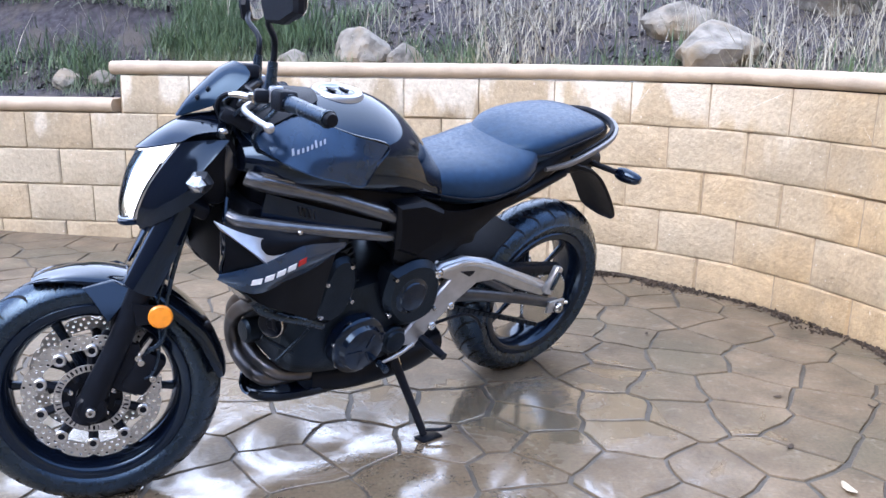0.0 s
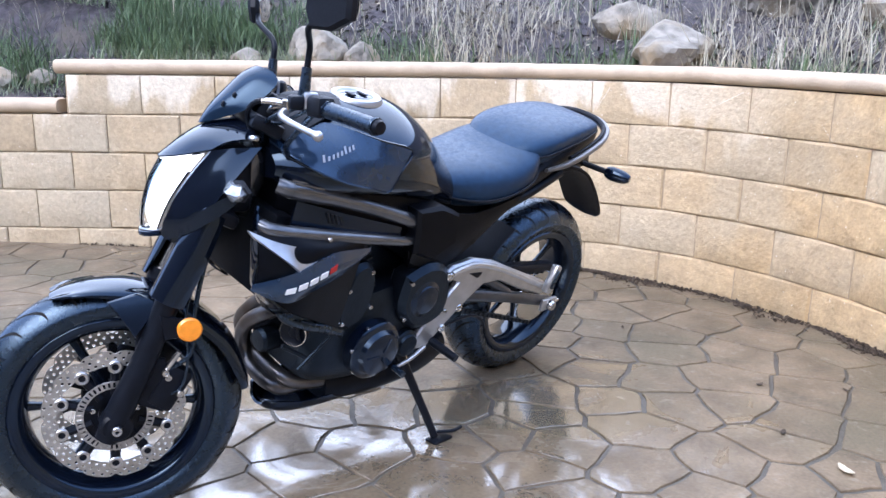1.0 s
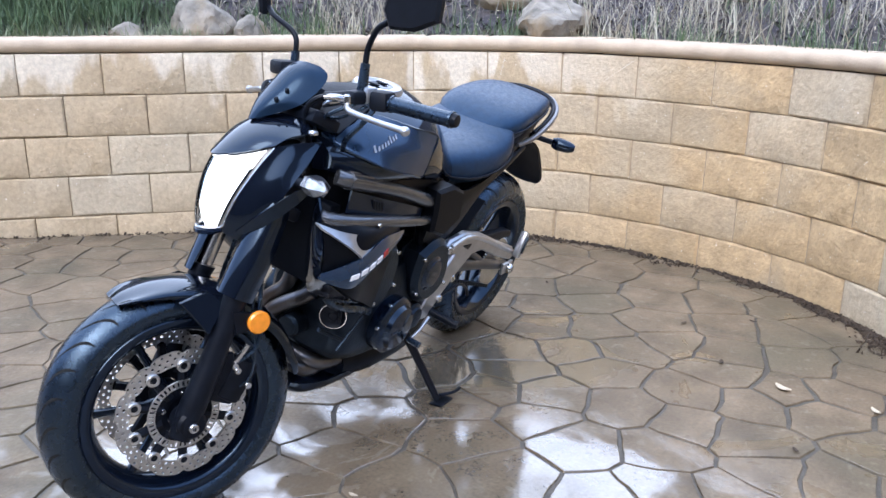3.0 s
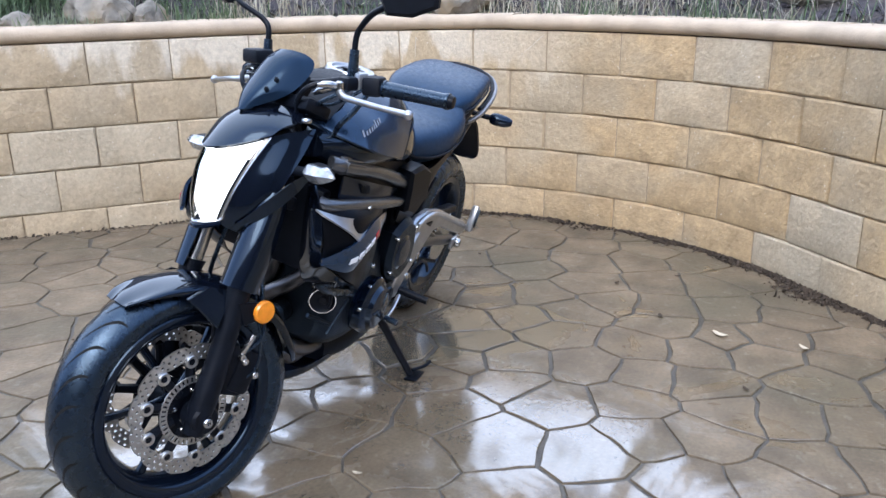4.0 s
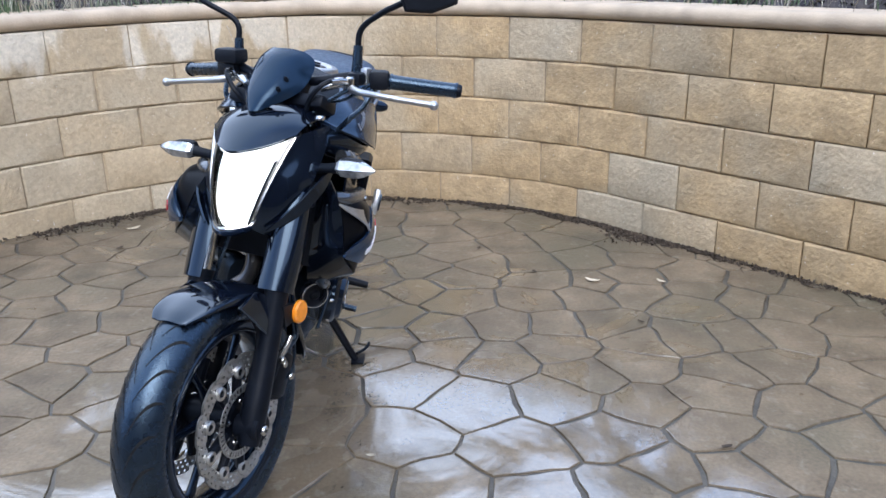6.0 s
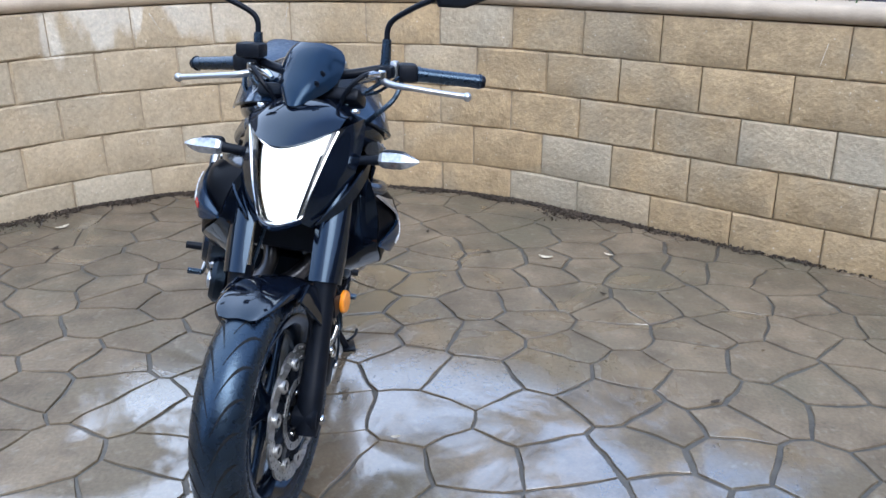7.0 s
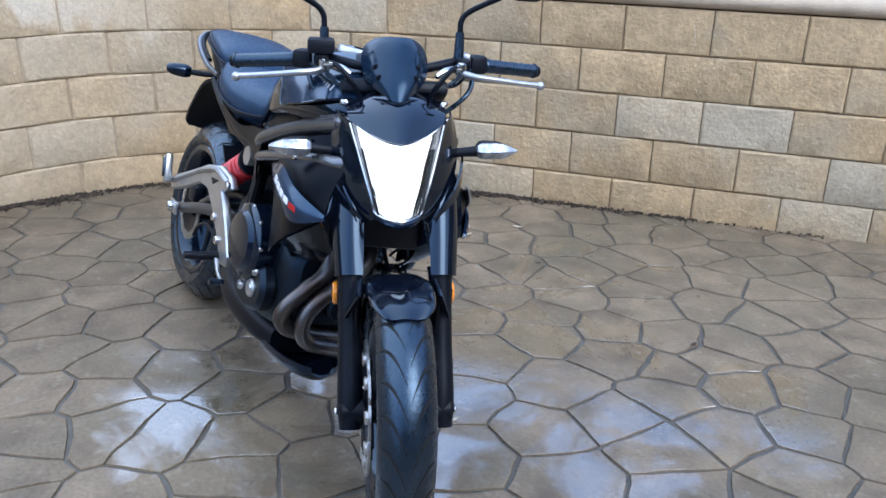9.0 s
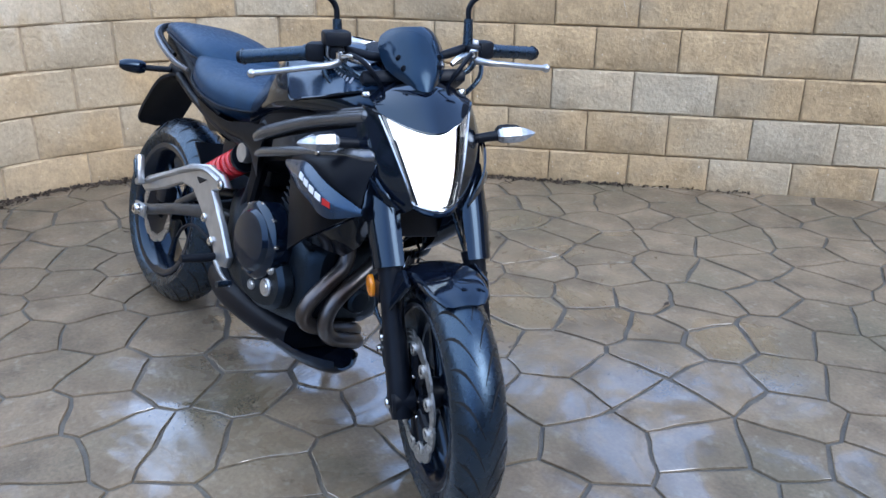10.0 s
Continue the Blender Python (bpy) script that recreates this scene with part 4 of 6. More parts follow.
nose = [[(0.517, 0.103, 0.881), (0.580, 0.056, 0.861), (0.615, 0, 0.851)],
        [(0.490, 0.108, 0.897), (0.540, 0.060, 0.898), (0.558, 0, 0.899)],
        [(0.455, 0.112, 0.905), (0.490, 0.062, 0.921), (0.510, 0, 0.926)],
        [(0.420, 0.110, 0.908), (0.440, 0.060, 0.932), (0.455, 0, 0.938)]]
part("nose_cowl", patch(across(nose), 18, 17, 0.005), GLOSS, bike, "glossy black headlight cowl", at=STEER)
for sy in (1, -1):
    flank = patch([[(0.517, 0.104, 0.880), (0.550, 0.090, 0.832), (0.583, 0.074, 0.777), (0.603, 0.059, 0.726), (0.613, 0.046, 0.690)],
                   [(0.470, 0.124, 0.890), (0.505, 0.122, 0.840), (0.545, 0.112, 0.778), (0.572, 0.094, 0.718), (0.588, 0.066, 0.674)],
                   [(0.420, 0.130, 0.893), (0.455, 0.140, 0.850), (0.505, 0.136, 0.785), (0.540, 0.116, 0.722), (0.562, 0.080, 0.668)]], 14, 16, 0.005)
    cowl = part("side_cowl", side(flank, sy), GLOSS, bike, "glossy black side cowl", at=STEER)
    blade = patch([[(0.604, 0.078, 0.688), (0.602, 0.080, 0.684)], [(0.560, 0.128, 0.742), (0.552, 0.131, 0.716)], [(0.500, 0.152, 0.788), (0.494, 0.154, 0.760)], [(0.455, 0.156, 0.806), (0.454, 0.156, 0.796)]], 14, 5, 0.005)
    part("cowl_blade", side(blade, sy), GLOSS, cowl)
    part("cowl_screw", side(bolt((0.432, 0.112, 0.906), 0.012, 0.010, "z"), sy), STEEL, cowl)
screen = [[(0.518, 0.020, 0.930), (0.526, 0.010, 0.927), (0.530, 0, 0.926)],
          [(0.446, 0.064, 0.962), (0.495, 0.034, 0.964), (0.507, 0, 0.964)],
          [(0.398, 0.074, 1.000), (0.455, 0.043, 1.003), (0.474, 0, 1.002)],
          [(0.376, 0.066, 1.028), (0.422, 0.040, 1.035), (0.440, 0, 1.036)],
          [(0.384, 0.046, 1.046), (0.402, 0.025, 1.052), (0.410, 0, 1.053)]]
fly_bm = patch(across(screen), 20, 17, 0.004)
fly_tree = BVHTree.FromBMesh(fly_bm)
fly = part("windscreen", fly_bm, SCREEN, bike, "small dark tinted windscreen with four screws", at=STEER)
for sy in (1, -1):
    for y, z in ((0.046, 0.992), (0.040, 0.972)):
        hit, normal = fly_tree.ray_cast(Vector((1.0, y * sy, z)), Vector((-1, 0, 0)))[:2]
        if hit is None:
            continue
        if normal.x < 0:
            normal = -normal
        head = lathe([(0.0, 0.004), (0.0035, 0.004), (0.0042, 0.002), (0.0066, 0.002), (0.0072, -0.002), (0.0, -0.002)], (0, 0, 0), seg=14, axis="x")
        part("screen_screw", aim(head, tuple(hit), tuple(normal)), SATIN, fly)
part("instrument_panel", block((0.392, 0, 0.970), (0.040, 0.120, 0.070), 0.016, turn=Matrix.Rotation(radians(-40), 4, "Y")), PLASTIC, bike, at=STEER)
part("lamp_bracket", block((0.47, 0, 0.81), (0.10, 0.13, 0.15), 0.02), PLASTIC, bike, at=STEER)

nose_tree = BVHTree.FromBMesh(patch(across(nose), 18, 17, 0.005))
part("water_drops", droplets(nose_tree, [(0.42, 0.60, -0.10, 0.10, 90)], 6), WATER, bike, "clear water drops", at=STEER)["kind"] = "stuff"

# -- indicators --
for sy in (1, -1):
    stalk = part("front_indicator", side(tube([(0.475, 0.11, 0.804), (0.478, 0.15, 0.809), (0.484, 0.19, 0.814)], [0.014, 0.011, 0.013], n=10, seg=10), sy), PLASTIC, bike, "clear diamond-shaped front indicator", at=STEER)
    shell = aim(body([(0.0, 0.012, -0.012, 0, 0.013), (0.012, 0.021, -0.023, 0, 0.025), (0.055, 0.022, -0.025, 0, 0.022), (0.078, 0.012, -0.015, -0.001, 0.012), (0.093, 0.003, -0.005, -0.002, 0.002)], n=9, seg=6, power=(1.3, 1.3)), (0.486, 0.186, 0.815), (0.06, 1, 0.05))
    part("indicator_lens", side(shell, sy), CLEAR, stalk, "clear faceted indicator lens", angle=12)
    rear = aim(body([(0.0, 0.014, -0.014, 0, 0.015), (0.012, 0.023, -0.0255, 0, 0.0275), (0.050, 0.0235, -0.0265, 0, 0.024), (0.066, 0.014, -0.018, 0, 0.016)], n=9, seg=6, power=(1.3, 1.3)), (0.478, 0.186, 0.815), (0.06, 1, 0.05))
    part("indicator_shell", side(rear, sy), PLASTIC, stalk, angle=20)
    stalk = part("rear_indicator", side(tube([(-0.82, 0.05, 0.765), (-0.85, 0.09, 0.758), (-0.87, 0.125, 0.755)], 0.010, n=8, seg=8), sy), PLASTIC, bike, "dark rear indicator on a short stalk")
    shell = aim(body([(0.0, 0.015, -0.017, 0, 0.016), (0.02, 0.022, -0.024, 0, 0.023), (0.062, 0.021, -0.022, 0, 0.019), (0.082, 0.012, -0.012, 0.0, 0.010)], n=12, seg=14, power=(1.7, 1.7)), (-0.868, 0.118, 0.755), (-0.35, 1, 0.0))
    part("indicator_lens", side(shell, sy), PANEL, stalk)

# -- handlebar, levers, mirrors --
bar = part("handlebar", tube([(0.250, -0.370, 0.973), (0.306, -0.23, 0.987), (0.338, -0.16, 0.998), (0.372, -0.08, 0.985), (0.380, 0, 0.980), (0.372, 0.08, 0.985), (0.338, 0.16, 0.998), (0.306, 0.23, 0.987), (0.250, 0.370, 0.973)], 0.0112, n=50, seg=14), SATIN, bike, "satin black handlebar", at=STEER)
for sy in (1, -1):
    grip = tube([(0.3075, 0.226, 0.9872), (0.304, 0.235, 0.9865), (0.256, 0.355, 0.9745), (0.253, 0.362, 0.974)], [0.020, 0.017, 0.0165, 0.019], n=24, seg=16)
    part("grip", side(grip, sy), RUBBER, bar, "black rubber grip")
    part("bar_end", side(aim(lathe([(0.0, 0.0), (0.015, 0.0), (0.016, 0.006), (0.013, 0.014), (0.0, 0.016)], (0, 0, 0), seg=16, axis="x"), (0.252, 0.363, 0.9735), (-0.40, 1, -0.1)), sy), SATIN, bar)
    part("switch_box", side(block((0.318, 0.203, 0.991), (0.046, 0.046, 0.044), 0.010, turn=Matrix.Rotation(radians(22), 4, "Z")), sy), PLASTIC, bar)
    part("lever_clamp", side(block((0.332, 0.176, 0.998), (0.030, 0.020, 0.040), 0.006), sy), ALLOY, bar, "silver lever clamp")
    part("cable_adjuster", side(tube([(0.372, 0.150, 0.986), (0.392, 0.118, 0.978), (0.402, 0.098, 0.968)], [0.008, 0.010, 0.006], n=10, seg=10), sy), STEEL, bar)
    part("lever_perch", side(block((0.352, 0.165, 0.994), (0.050, 0.034, 0.030), 0.008), sy), SATIN, bar)
    part("lever_pivot", side(lathe([(0.0, 0.0), (0.011, 0.0), (0.011, 0.020), (0.007, 0.024), (0.0, 0.024)], (0.378, 0.160, 0.976), seg=14, axis="z"), sy), STEEL, bar)
    lever = tube([(0.372, 0.150, 0.978), (0.394, 0.188, 0.970), (0.397, 0.23, 0.966), (0.380, 0.30, 0.957), (0.364, 0.352, 0.951)], [0.0095, 0.008, 0.0068, 0.0065, 0.007], n=26, seg=12)
    bmesh.ops.create_uvsphere(lever, u_segments=12, v_segments=8, radius=0.0105, matrix=Matrix.Translation((0.363, 0.356, 0.950)))
    part("lever", side(lever, sy), ALLOY, bar, "polished alloy lever")
    mirror = part("mirror_stem", side(tube([(0.340, 0.157, 1.015), (0.338, 0.158, 1.062), (0.336, 0.160, 1.092), (0.340, 0.178, 1.114), (0.358, 0.230, 1.142), (0.356, 0.262, 1.157), (0.350, 0.292, 1.172)], 0.0068, n=30, seg=10), sy), SATIN, bike, "black rear-view mirror", at=STEER)
    part("stem_boot", side(tube([(0.341, 0.157, 1.000), (0.341, 0.157, 1.015), (0.338, 0.158, 1.066)], [0.015, 0.0125, 0.0105], n=10, seg=12), sy), RUBBER, mirror)
    out = [(x * 0.76, z * 0.95) for x, z in ((-0.070, -0.046), (-0.088, -0.006), (-0.060, 0.046), (0.060, 0.056), (0.092, 0.026), (0.078, -0.030), (0.006, -0.050))]
    head = plate(out, -0.016, 0.012, 0.008)
    place = Matrix.Translation((0.345, 0.330, 1.190)) @ Matrix.Rotation(radians(6), 4, "Y") @ Matrix.Rotation(radians(-90 + 24), 4, "Z") @ Matrix.Diagonal((-1, 1, 1, 1))
    bmesh.ops.transform(head, matrix=place, verts=head.verts)
    part("mirror_shell", side(head, sy), PLASTIC, mirror)
    face = plate([(x * 0.88, z * 0.88) for x, z in out], -0.019, -0.0165, 0.001, smooth=28)
    bmesh.ops.transform(face, matrix=place, verts=face.verts)
    part("mirror_glass", side(face, sy), MIRROR, mirror)
part("brake_reservoir", block((0.362, -0.165, 1.026), (0.055, 0.062, 0.034), 0.008), PLASTIC, bar, "black brake fluid reservoir")
for sy in (1, -1):
    part("control_cable", side(tube([(0.36, 0.175, 0.985), (0.405, 0.135, 0.955), (0.41, 0.09, 0.925), (0.40, 0.05, 0.88), (0.36, 0.04, 0.80)], 0.005, n=26, seg=8), sy), RUBBER, bar)
    part("control_cable", side(tube([(0.34, 0.19, 0.982), (0.385, 0.145, 0.948), (0.405, 0.08, 0.94), (0.40, 0.0, 0.90)], 0.004, n=26, seg=8), sy), RUBBER, bar)

for sy in (1, -1):
    part("control_cable", side(tube([(0.378, 0.155, 0.985), (0.425, 0.135, 0.992), (0.446, 0.105, 0.965), (0.430, 0.075, 0.915), (0.395, 0.06, 0.84)], 0.0058, n=28, seg=8), sy), SATIN, bar)
    part("cable_sleeve", side(tube([(0.376, 0.158, 0.986), (0.400, 0.148, 0.991), (0.424, 0.136, 0.991)], [0.007, 0.0085, 0.006], n=10, seg=10), sy), STEEL, bar)
    part("control_cable", side(tube([(0.330, 0.195, 0.975), (0.360, 0.185, 0.935), (0.372, 0.150, 0.900), (0.350, 0.10, 0.86)], 0.0062, n=24, seg=8), sy), RUBBER, bar)

# -- tank --
tank_bm = body([(0.430, 0.10, 0.835, 0.868, 0.915), (0.37, 0.155, 0.810, 0.862, 0.950), (0.28, 0.178, 0.800, 0.858, 0.980), (0.17, 0.184, 0.785, 0.850, 0.997), (0.07, 0.178, 0.765, 0.836, 0.990),
                (-0.02, 0.155, 0.740, 0.812, 0.950), (-0.10, 0.128, 0.715, 0.775, 0.885), (-0.165, 0.110, 0.695, 0.745, 0.808), (-0.20, 0.085, 0.68, 0.715, 0.745)], n=36, seg=44, power=(1.85, 3.2))
tank_tree = BVHTree.FromBMesh(tank_bm)


def on_tank(x, z, out=0.0):
    hit = tank_tree.ray_cast(Vector((x, 0.5, z)), Vector((0, -1, 0)))[0]
    return (x, (hit.y if hit else 0.15) + out, z)


tank = part("fuel_tank", tank_bm, GLOSS, bike, "glossy black fuel tank")
for sy in (1, -1):
    low_edge = [(0.412, 0.902), (0.362, 0.880), (0.300, 0.858), (0.235, 0.842), (0.176, 0.829)]
    top_edge = [(0.420, 0.918), (0.365, 0.940), (0.300, 0.962), (0.195, 0.940), (0.104, 0.915)]
    rows = []
    for (xa, za), (xb, zb) in zip(low_edge, top_edge):
        a, b = Vector(on_tank(xa, za, 0.012)), Vector(on_tank(xb, zb, 0.016))
        line = [a + (b - a) * t for t in (0, 0.25, 0.5, 0.75, 1)]
        rows.append([(q.x, max(q.y, on_tank(q.x, q.z, 0.006)[1]), q.z) for q in line])
    panel_bm = patch(rows, 20, 12, 0.008)
    panel_tree = BVHTree.FromBMesh(panel_bm)
    part("tank_panel", side(panel_bm, sy), TANKSIDE, tank, "flat blue-black tank side panel")
    edge = [rows[k][4] for k in range(5)] + [rows[4][2], rows[4][0]] + [rows[k][0] for k in (3, 2, 1, 0)]
    part("panel_edge", side(tube([(x, y + 0.002, z) for x, y, z in edge], 0.0032, n=70, seg=6), sy), GLOSS, tank)
    for k in range(8):
        x = 0.352 - 0.0112 * k
        z = 0.900 + 0.0032 * k
        tall = 0.013 if k in (0, 5) else 0.0085
        quad = []
        for px, pz in ((x, z), (x - 0.0052, z + 0.0015), (x - 0.003, z + tall), (x - 0.0082, z + tall + 0.0015)):
            hit = panel_tree.ray_cast(Vector((px, 0.5, pz)), Vector((0, -1, 0)))[0]
            quad.append((px, (hit.y if hit else 0.16) + 0.002, pz))
        part("lettering_bar", side(patch([quad[:2], quad[2:]], 2, 2, 0.001), sy), GREY, tank)
part("water_drops", droplets(tank_tree, [(-0.10, 0.40, -0.17, 0.17, 190)], 4), WATER, tank, "clear water drops")["kind"] = "stuff"
part("filler_cap", aim(lathe([(0.0, 0.004), (0.020, 0.006), (0.024, 0.003), (0.044, 0.004), (0.048, 0.009), (0.060, 0.008), (0.065, 0.0), (0.065, -0.012), (0.0, -0.012)], (0, 0, 0), seg=40, axis="x"), (0.150, 0, 0.990), (0.02, 0, 1)), ALLOY, tank, "silver fuel filler cap")
for off in (-0.018, 0.018):
    part("cap_slot", block((0.150 + off, 0.0, 0.9995), (0.012, 0.030, 0.004), 0.001), SATIN, tank)
part("tank_front_cover", patch([[(0.405, 0.085, 0.925), (0.42, 0.04, 0.938), (0.422, 0, 0.94), (0.42, -0.04, 0.938), (0.405, -0.085, 0.925)], [(0.30, 0.085, 0.975), (0.30, 0.045, 0.988), (0.30, 0, 0.99), (0.30, -0.045, 0.988), (0.30, -0.085, 0.975)], [(0.235, 0.05, 0.988), (0.225, 0.02, 0.996), (0.22, 0, 0.997), (0.225, -0.02, 0.996), (0.235, -0.05, 0.988)]], 12, 12, 0.006), PLASTIC, tank)

# -- seats and tail --
rider = part("rider_seat", body([(-0.095, 0.095, 0.715, 0.760, 0.800), (-0.16, 0.125, 0.700, 0.755, 0.815), (-0.24, 0.152, 0.695, 0.752, 0.826), (-0.33, 0.168, 0.705, 0.765, 0.838), (-0.41, 0.165, 0.735, 0.790, 0.862), (-0.455, 0.145, 0.765, 0.810, 0.880)], n=26, seg=40, power=(3.0, 2.6)), VINYL, bike, "blue-black vinyl rider seat")
pillion = part("pillion_seat", body([(-0.385, 0.080, 0.79, 0.830, 0.850), (-0.43, 0.125, 0.785, 0.845, 0.882), (-0.49, 0.146, 0.795, 0.862, 0.906), (-0.57, 0.146, 0.828, 0.880, 0.922), (-0.67, 0.134, 0.860, 0.896, 0.932), (-0.75, 0.112, 0.876, 0.902, 0.928), (-0.795, 0.080, 0.880, 0.896, 0.912)], n=28, seg=40, power=(3.0, 2.8)), VINYL, bike, "black vinyl pillion seat")
for sy in (1, -1):
    part("piping", side(tube([(-0.10, 0.100, 0.752), (-0.16, 0.131, 0.742), (-0.24, 0.156, 0.738), (-0.33, 0.171, 0.752), (-0.41, 0.168, 0.778), (-0.45, 0.150, 0.800)], 0.0035, n=30, seg=8), sy), PLASTIC, rider)
    part("piping", side(tube([(-0.43, 0.128, 0.836), (-0.49, 0.149, 0.850), (-0.57, 0.149, 0.868), (-0.67, 0.137, 0.886), (-0.76, 0.108, 0.896)], 0.0035, n=30, seg=8), sy), PLASTIC, pillion)
part("tail_cowl", body([(-0.30, 0.13, 0.62, 0.68, 0.74), (-0.44, 0.135, 0.69, 0.75, 0.80), (-0.57, 0.125, 0.745, 0.80, 0.855), (-0.70, 0.108, 0.785, 0.845, 0.892), (-0.80, 0.085, 0.815, 0.870, 0.905), (-0.86, 0.045, 0.845, 0.868, 0.89)], power=(3, 2.2)), PLASTIC, bike, "black tail cowl")
part("tail_light", body([(-0.845, 0.040, 0.825, 0.842, 0.860), (-0.865, 0.036, 0.828, 0.842, 0.858), (-0.872, 0.02, 0.835, 0.842, 0.85)], n=6, seg=16), TAIL, bike, "red tail light")
for sy in (1, -1):
    rail = tube([(-0.50, 0.142, 0.800), (-0.58, 0.152, 0.815), (-0.68, 0.150, 0.846), (-0.77, 0.132, 0.872), (-0.825, 0.098, 0.892), (-0.848, 0.050, 0.903), (-0.852, 0.0, 0.906)], [0.009, 0.013, 0.014, 0.014, 0.014, 0.013, 0.012], n=34, seg=12, flat=0.7)
    part("rail_insert", side(tube([(-0.60, 0.144, 0.832), (-0.69, 0.141, 0.862), (-0.77, 0.122, 0.886), (-0.815, 0.092, 0.902), (-0.835, 0.045, 0.912), (-0.838, 0.0, 0.914)], 0.0085, n=24, seg=10, flat=0.7), sy), PLASTIC, bike, "black insert of the grab rail")
    part("grab_rail", side(rail, sy), RAIL, bike, "silver-grey grab rail")
part("rear_mudguard", patch([[(-0.72, 0.062, 0.765), (-0.72, 0, 0.772), (-0.72, -0.062, 0.765)], [(-0.82, 0.080, 0.735), (-0.83, 0, 0.745), (-0.82, -0.080, 0.735)], [(-0.905, 0.082, 0.660), (-0.92, 0, 0.668), (-0.905, -0.082, 0.660)], [(-0.975, 0.078, 0.575), (-0.985, 0, 0.582), (-0.975, -0.078, 0.575)], [(-0.985, 0.055, 0.552), (-0.998, 0, 0.545), (-0.985, -0.055, 0.552)]], 18, 9, 0.010), PLASTIC, bike, "black rear mudguard")
part("tail_bracket", body([(-0.72, 0.055, 0.72, 0.76, 0.80), (-0.80, 0.05, 0.725, 0.76, 0.81), (-0.88, 0.035, 0.735, 0.76, 0.79)], n=8, seg=16), PLASTIC, bike)

# -- frame --
frame_root = part("steering_head", tube([(0.465, 0, 0.74), (0.40, 0, 0.90)], 0.042, seg=20), FRAME, bike, "bronze-grey tubular frame")
for sy in (1, -1):
    part("upper_pipe", side(tube([(0.442, 0.130, 0.846), (0.418, 0.146, 0.839), (0.34, 0.152, 0.819), (0.20, 0.160, 0.779), (0.05, 0.165, 0.725), (-0.01, 0.155, 0.700)], 0.0185, n=40, seg=16), sy), FRAME, frame_root)
    part("lower_pipe", side(tube([(0.478, 0.135, 0.760), (0.452, 0.165, 0.755), (0.36, 0.185, 0.740), (0.20, 0.187, 0.707), (0.06, 0.174, 0.674), (0.0, 0.155, 0.658)], [0.0165, 0.0165, 0.016, 0.014, 0.013, 0.013], n=40, seg=16), sy), FRAME, frame_root)
    sleeve = part("pipe_sleeve", side(tube([(0.420, 0.1455, 0.8395), (0.375, 0.1495, 0.828), (0.335, 0.1525, 0.8175)], 0.0205, n=14, seg=16), sy), FRAME, frame_root)
    for up in (30, 62, 94):
        dy, dz = 0.0208 * math.cos(radians(up)), 0.0208 * math.sin(radians(up))
        part("sleeve_rib", side(tube([(0.416, 0.1460 + dy, 0.8385 + dz), (0.340, 0.1520 + dy, 0.8190 + dz)], 0.0032, n=3, seg=6), sy), FRAME, sleeve)
    duct = patch([[(0.400, 0.148, 0.812), (0.410, 0.152, 0.760)], [(0.27, 0.164, 0.772), (0.27, 0.172, 0.722)], [(0.16, 0.168, 0.738), (0.16, 0.172, 0.700)], [(0.08, 0.165, 0.712), (0.08, 0.165, 0.684)]], 16, 6, 0.005)
    cover_plate = part("intake_cover", side(duct, sy), PANEL, frame_root, "dark intake cover between the frame pipes")
    for k in range(4):
        part("intake_slot", side(block((0.318 - 0.012 * k, 0.1665 + 0.0004 * k, 0.768 - 0.004 * k), (0.005, 0.006, 0.026), 0.002, turn=Matrix.Rotation(radians(18), 4, "Y")), sy), GROOVE, cover_plate)
    part("down_pipe", side(tube([(-0.02, 0.130, 0.68), (-0.05 if sy < 0 else -0.12, 0.125, 0.58), (-0.09 if sy < 0 else -0.15, 0.125, 0.46), (-0.12, 0.125, 0.33)], 0.017, n=24, seg=12), sy), SATIN, frame_root)
    part("subframe_pipe", side(tube([(-0.06, 0.135, 0.66), (-0.25, 0.135, 0.675), (-0.45, 0.125, 0.72), (-0.62, 0.11, 0.77)], 0.014, n=24, seg=12), sy), SATIN, frame_root)
    low = 0.0 if sy > 0 else 1.0
    cover = patch([[(0.04, 0.160, 0.735), (0.03, 0.170, 0.67), (0.02, 0.160, 0.60)], [(-0.08, 0.152, 0.725), (-0.08, 0.160, 0.65 + 0.03 * low), (-0.08, 0.150, 0.56 + 0.11 * low)], [(-0.22, 0.150, 0.705), (-0.21, 0.152, 0.66 + 0.025 * low), (-0.19, 0.145, 0.58 + 0.09 * low)], [(-0.42, 0.140, 0.735), (-0.38, 0.138, 0.70), (-0.33, 0.130, 0.655)]], 16, 10, 0.006)
    gusset = [(0.03, 0.735), (-0.02, 0.745), (-0.12, 0.70), (-0.15, 0.60), (-0.13, 0.50), (-0.07, 0.48), (0.0, 0.58)] if sy > 0 else [(0.03, 0.735), (-0.02, 0.745), (-0.05, 0.71), (-0.045, 0.62), (-0.04, 0.52), (-0.02, 0.50), (0.0, 0.58)]
    part("frame_gusset", side(plate(gusset, 0.120, 0.150, 0.008, smooth=28), sy), DEEP, frame_root)
    boot = plate([(0.055, 0.762), (0.045, 0.700), (0.040, 0.640), (-0.03, 0.612), (-0.11, 0.650), (-0.10, 0.735), (-0.03, 0.765)], 0.140, 0.196, 0.010)
    if sy > 0:
        part("pipe_cover", boot, DEEP, frame_root, "matt black cover over the frame pipe ends")
    part("side_cover", side(cover, sy), DEEP, bike, "matt black side cover")
part("battery_box", block((-0.20, 0, 0.635), (0.30, 0.16, 0.17), 0.02), PLASTIC, bike)
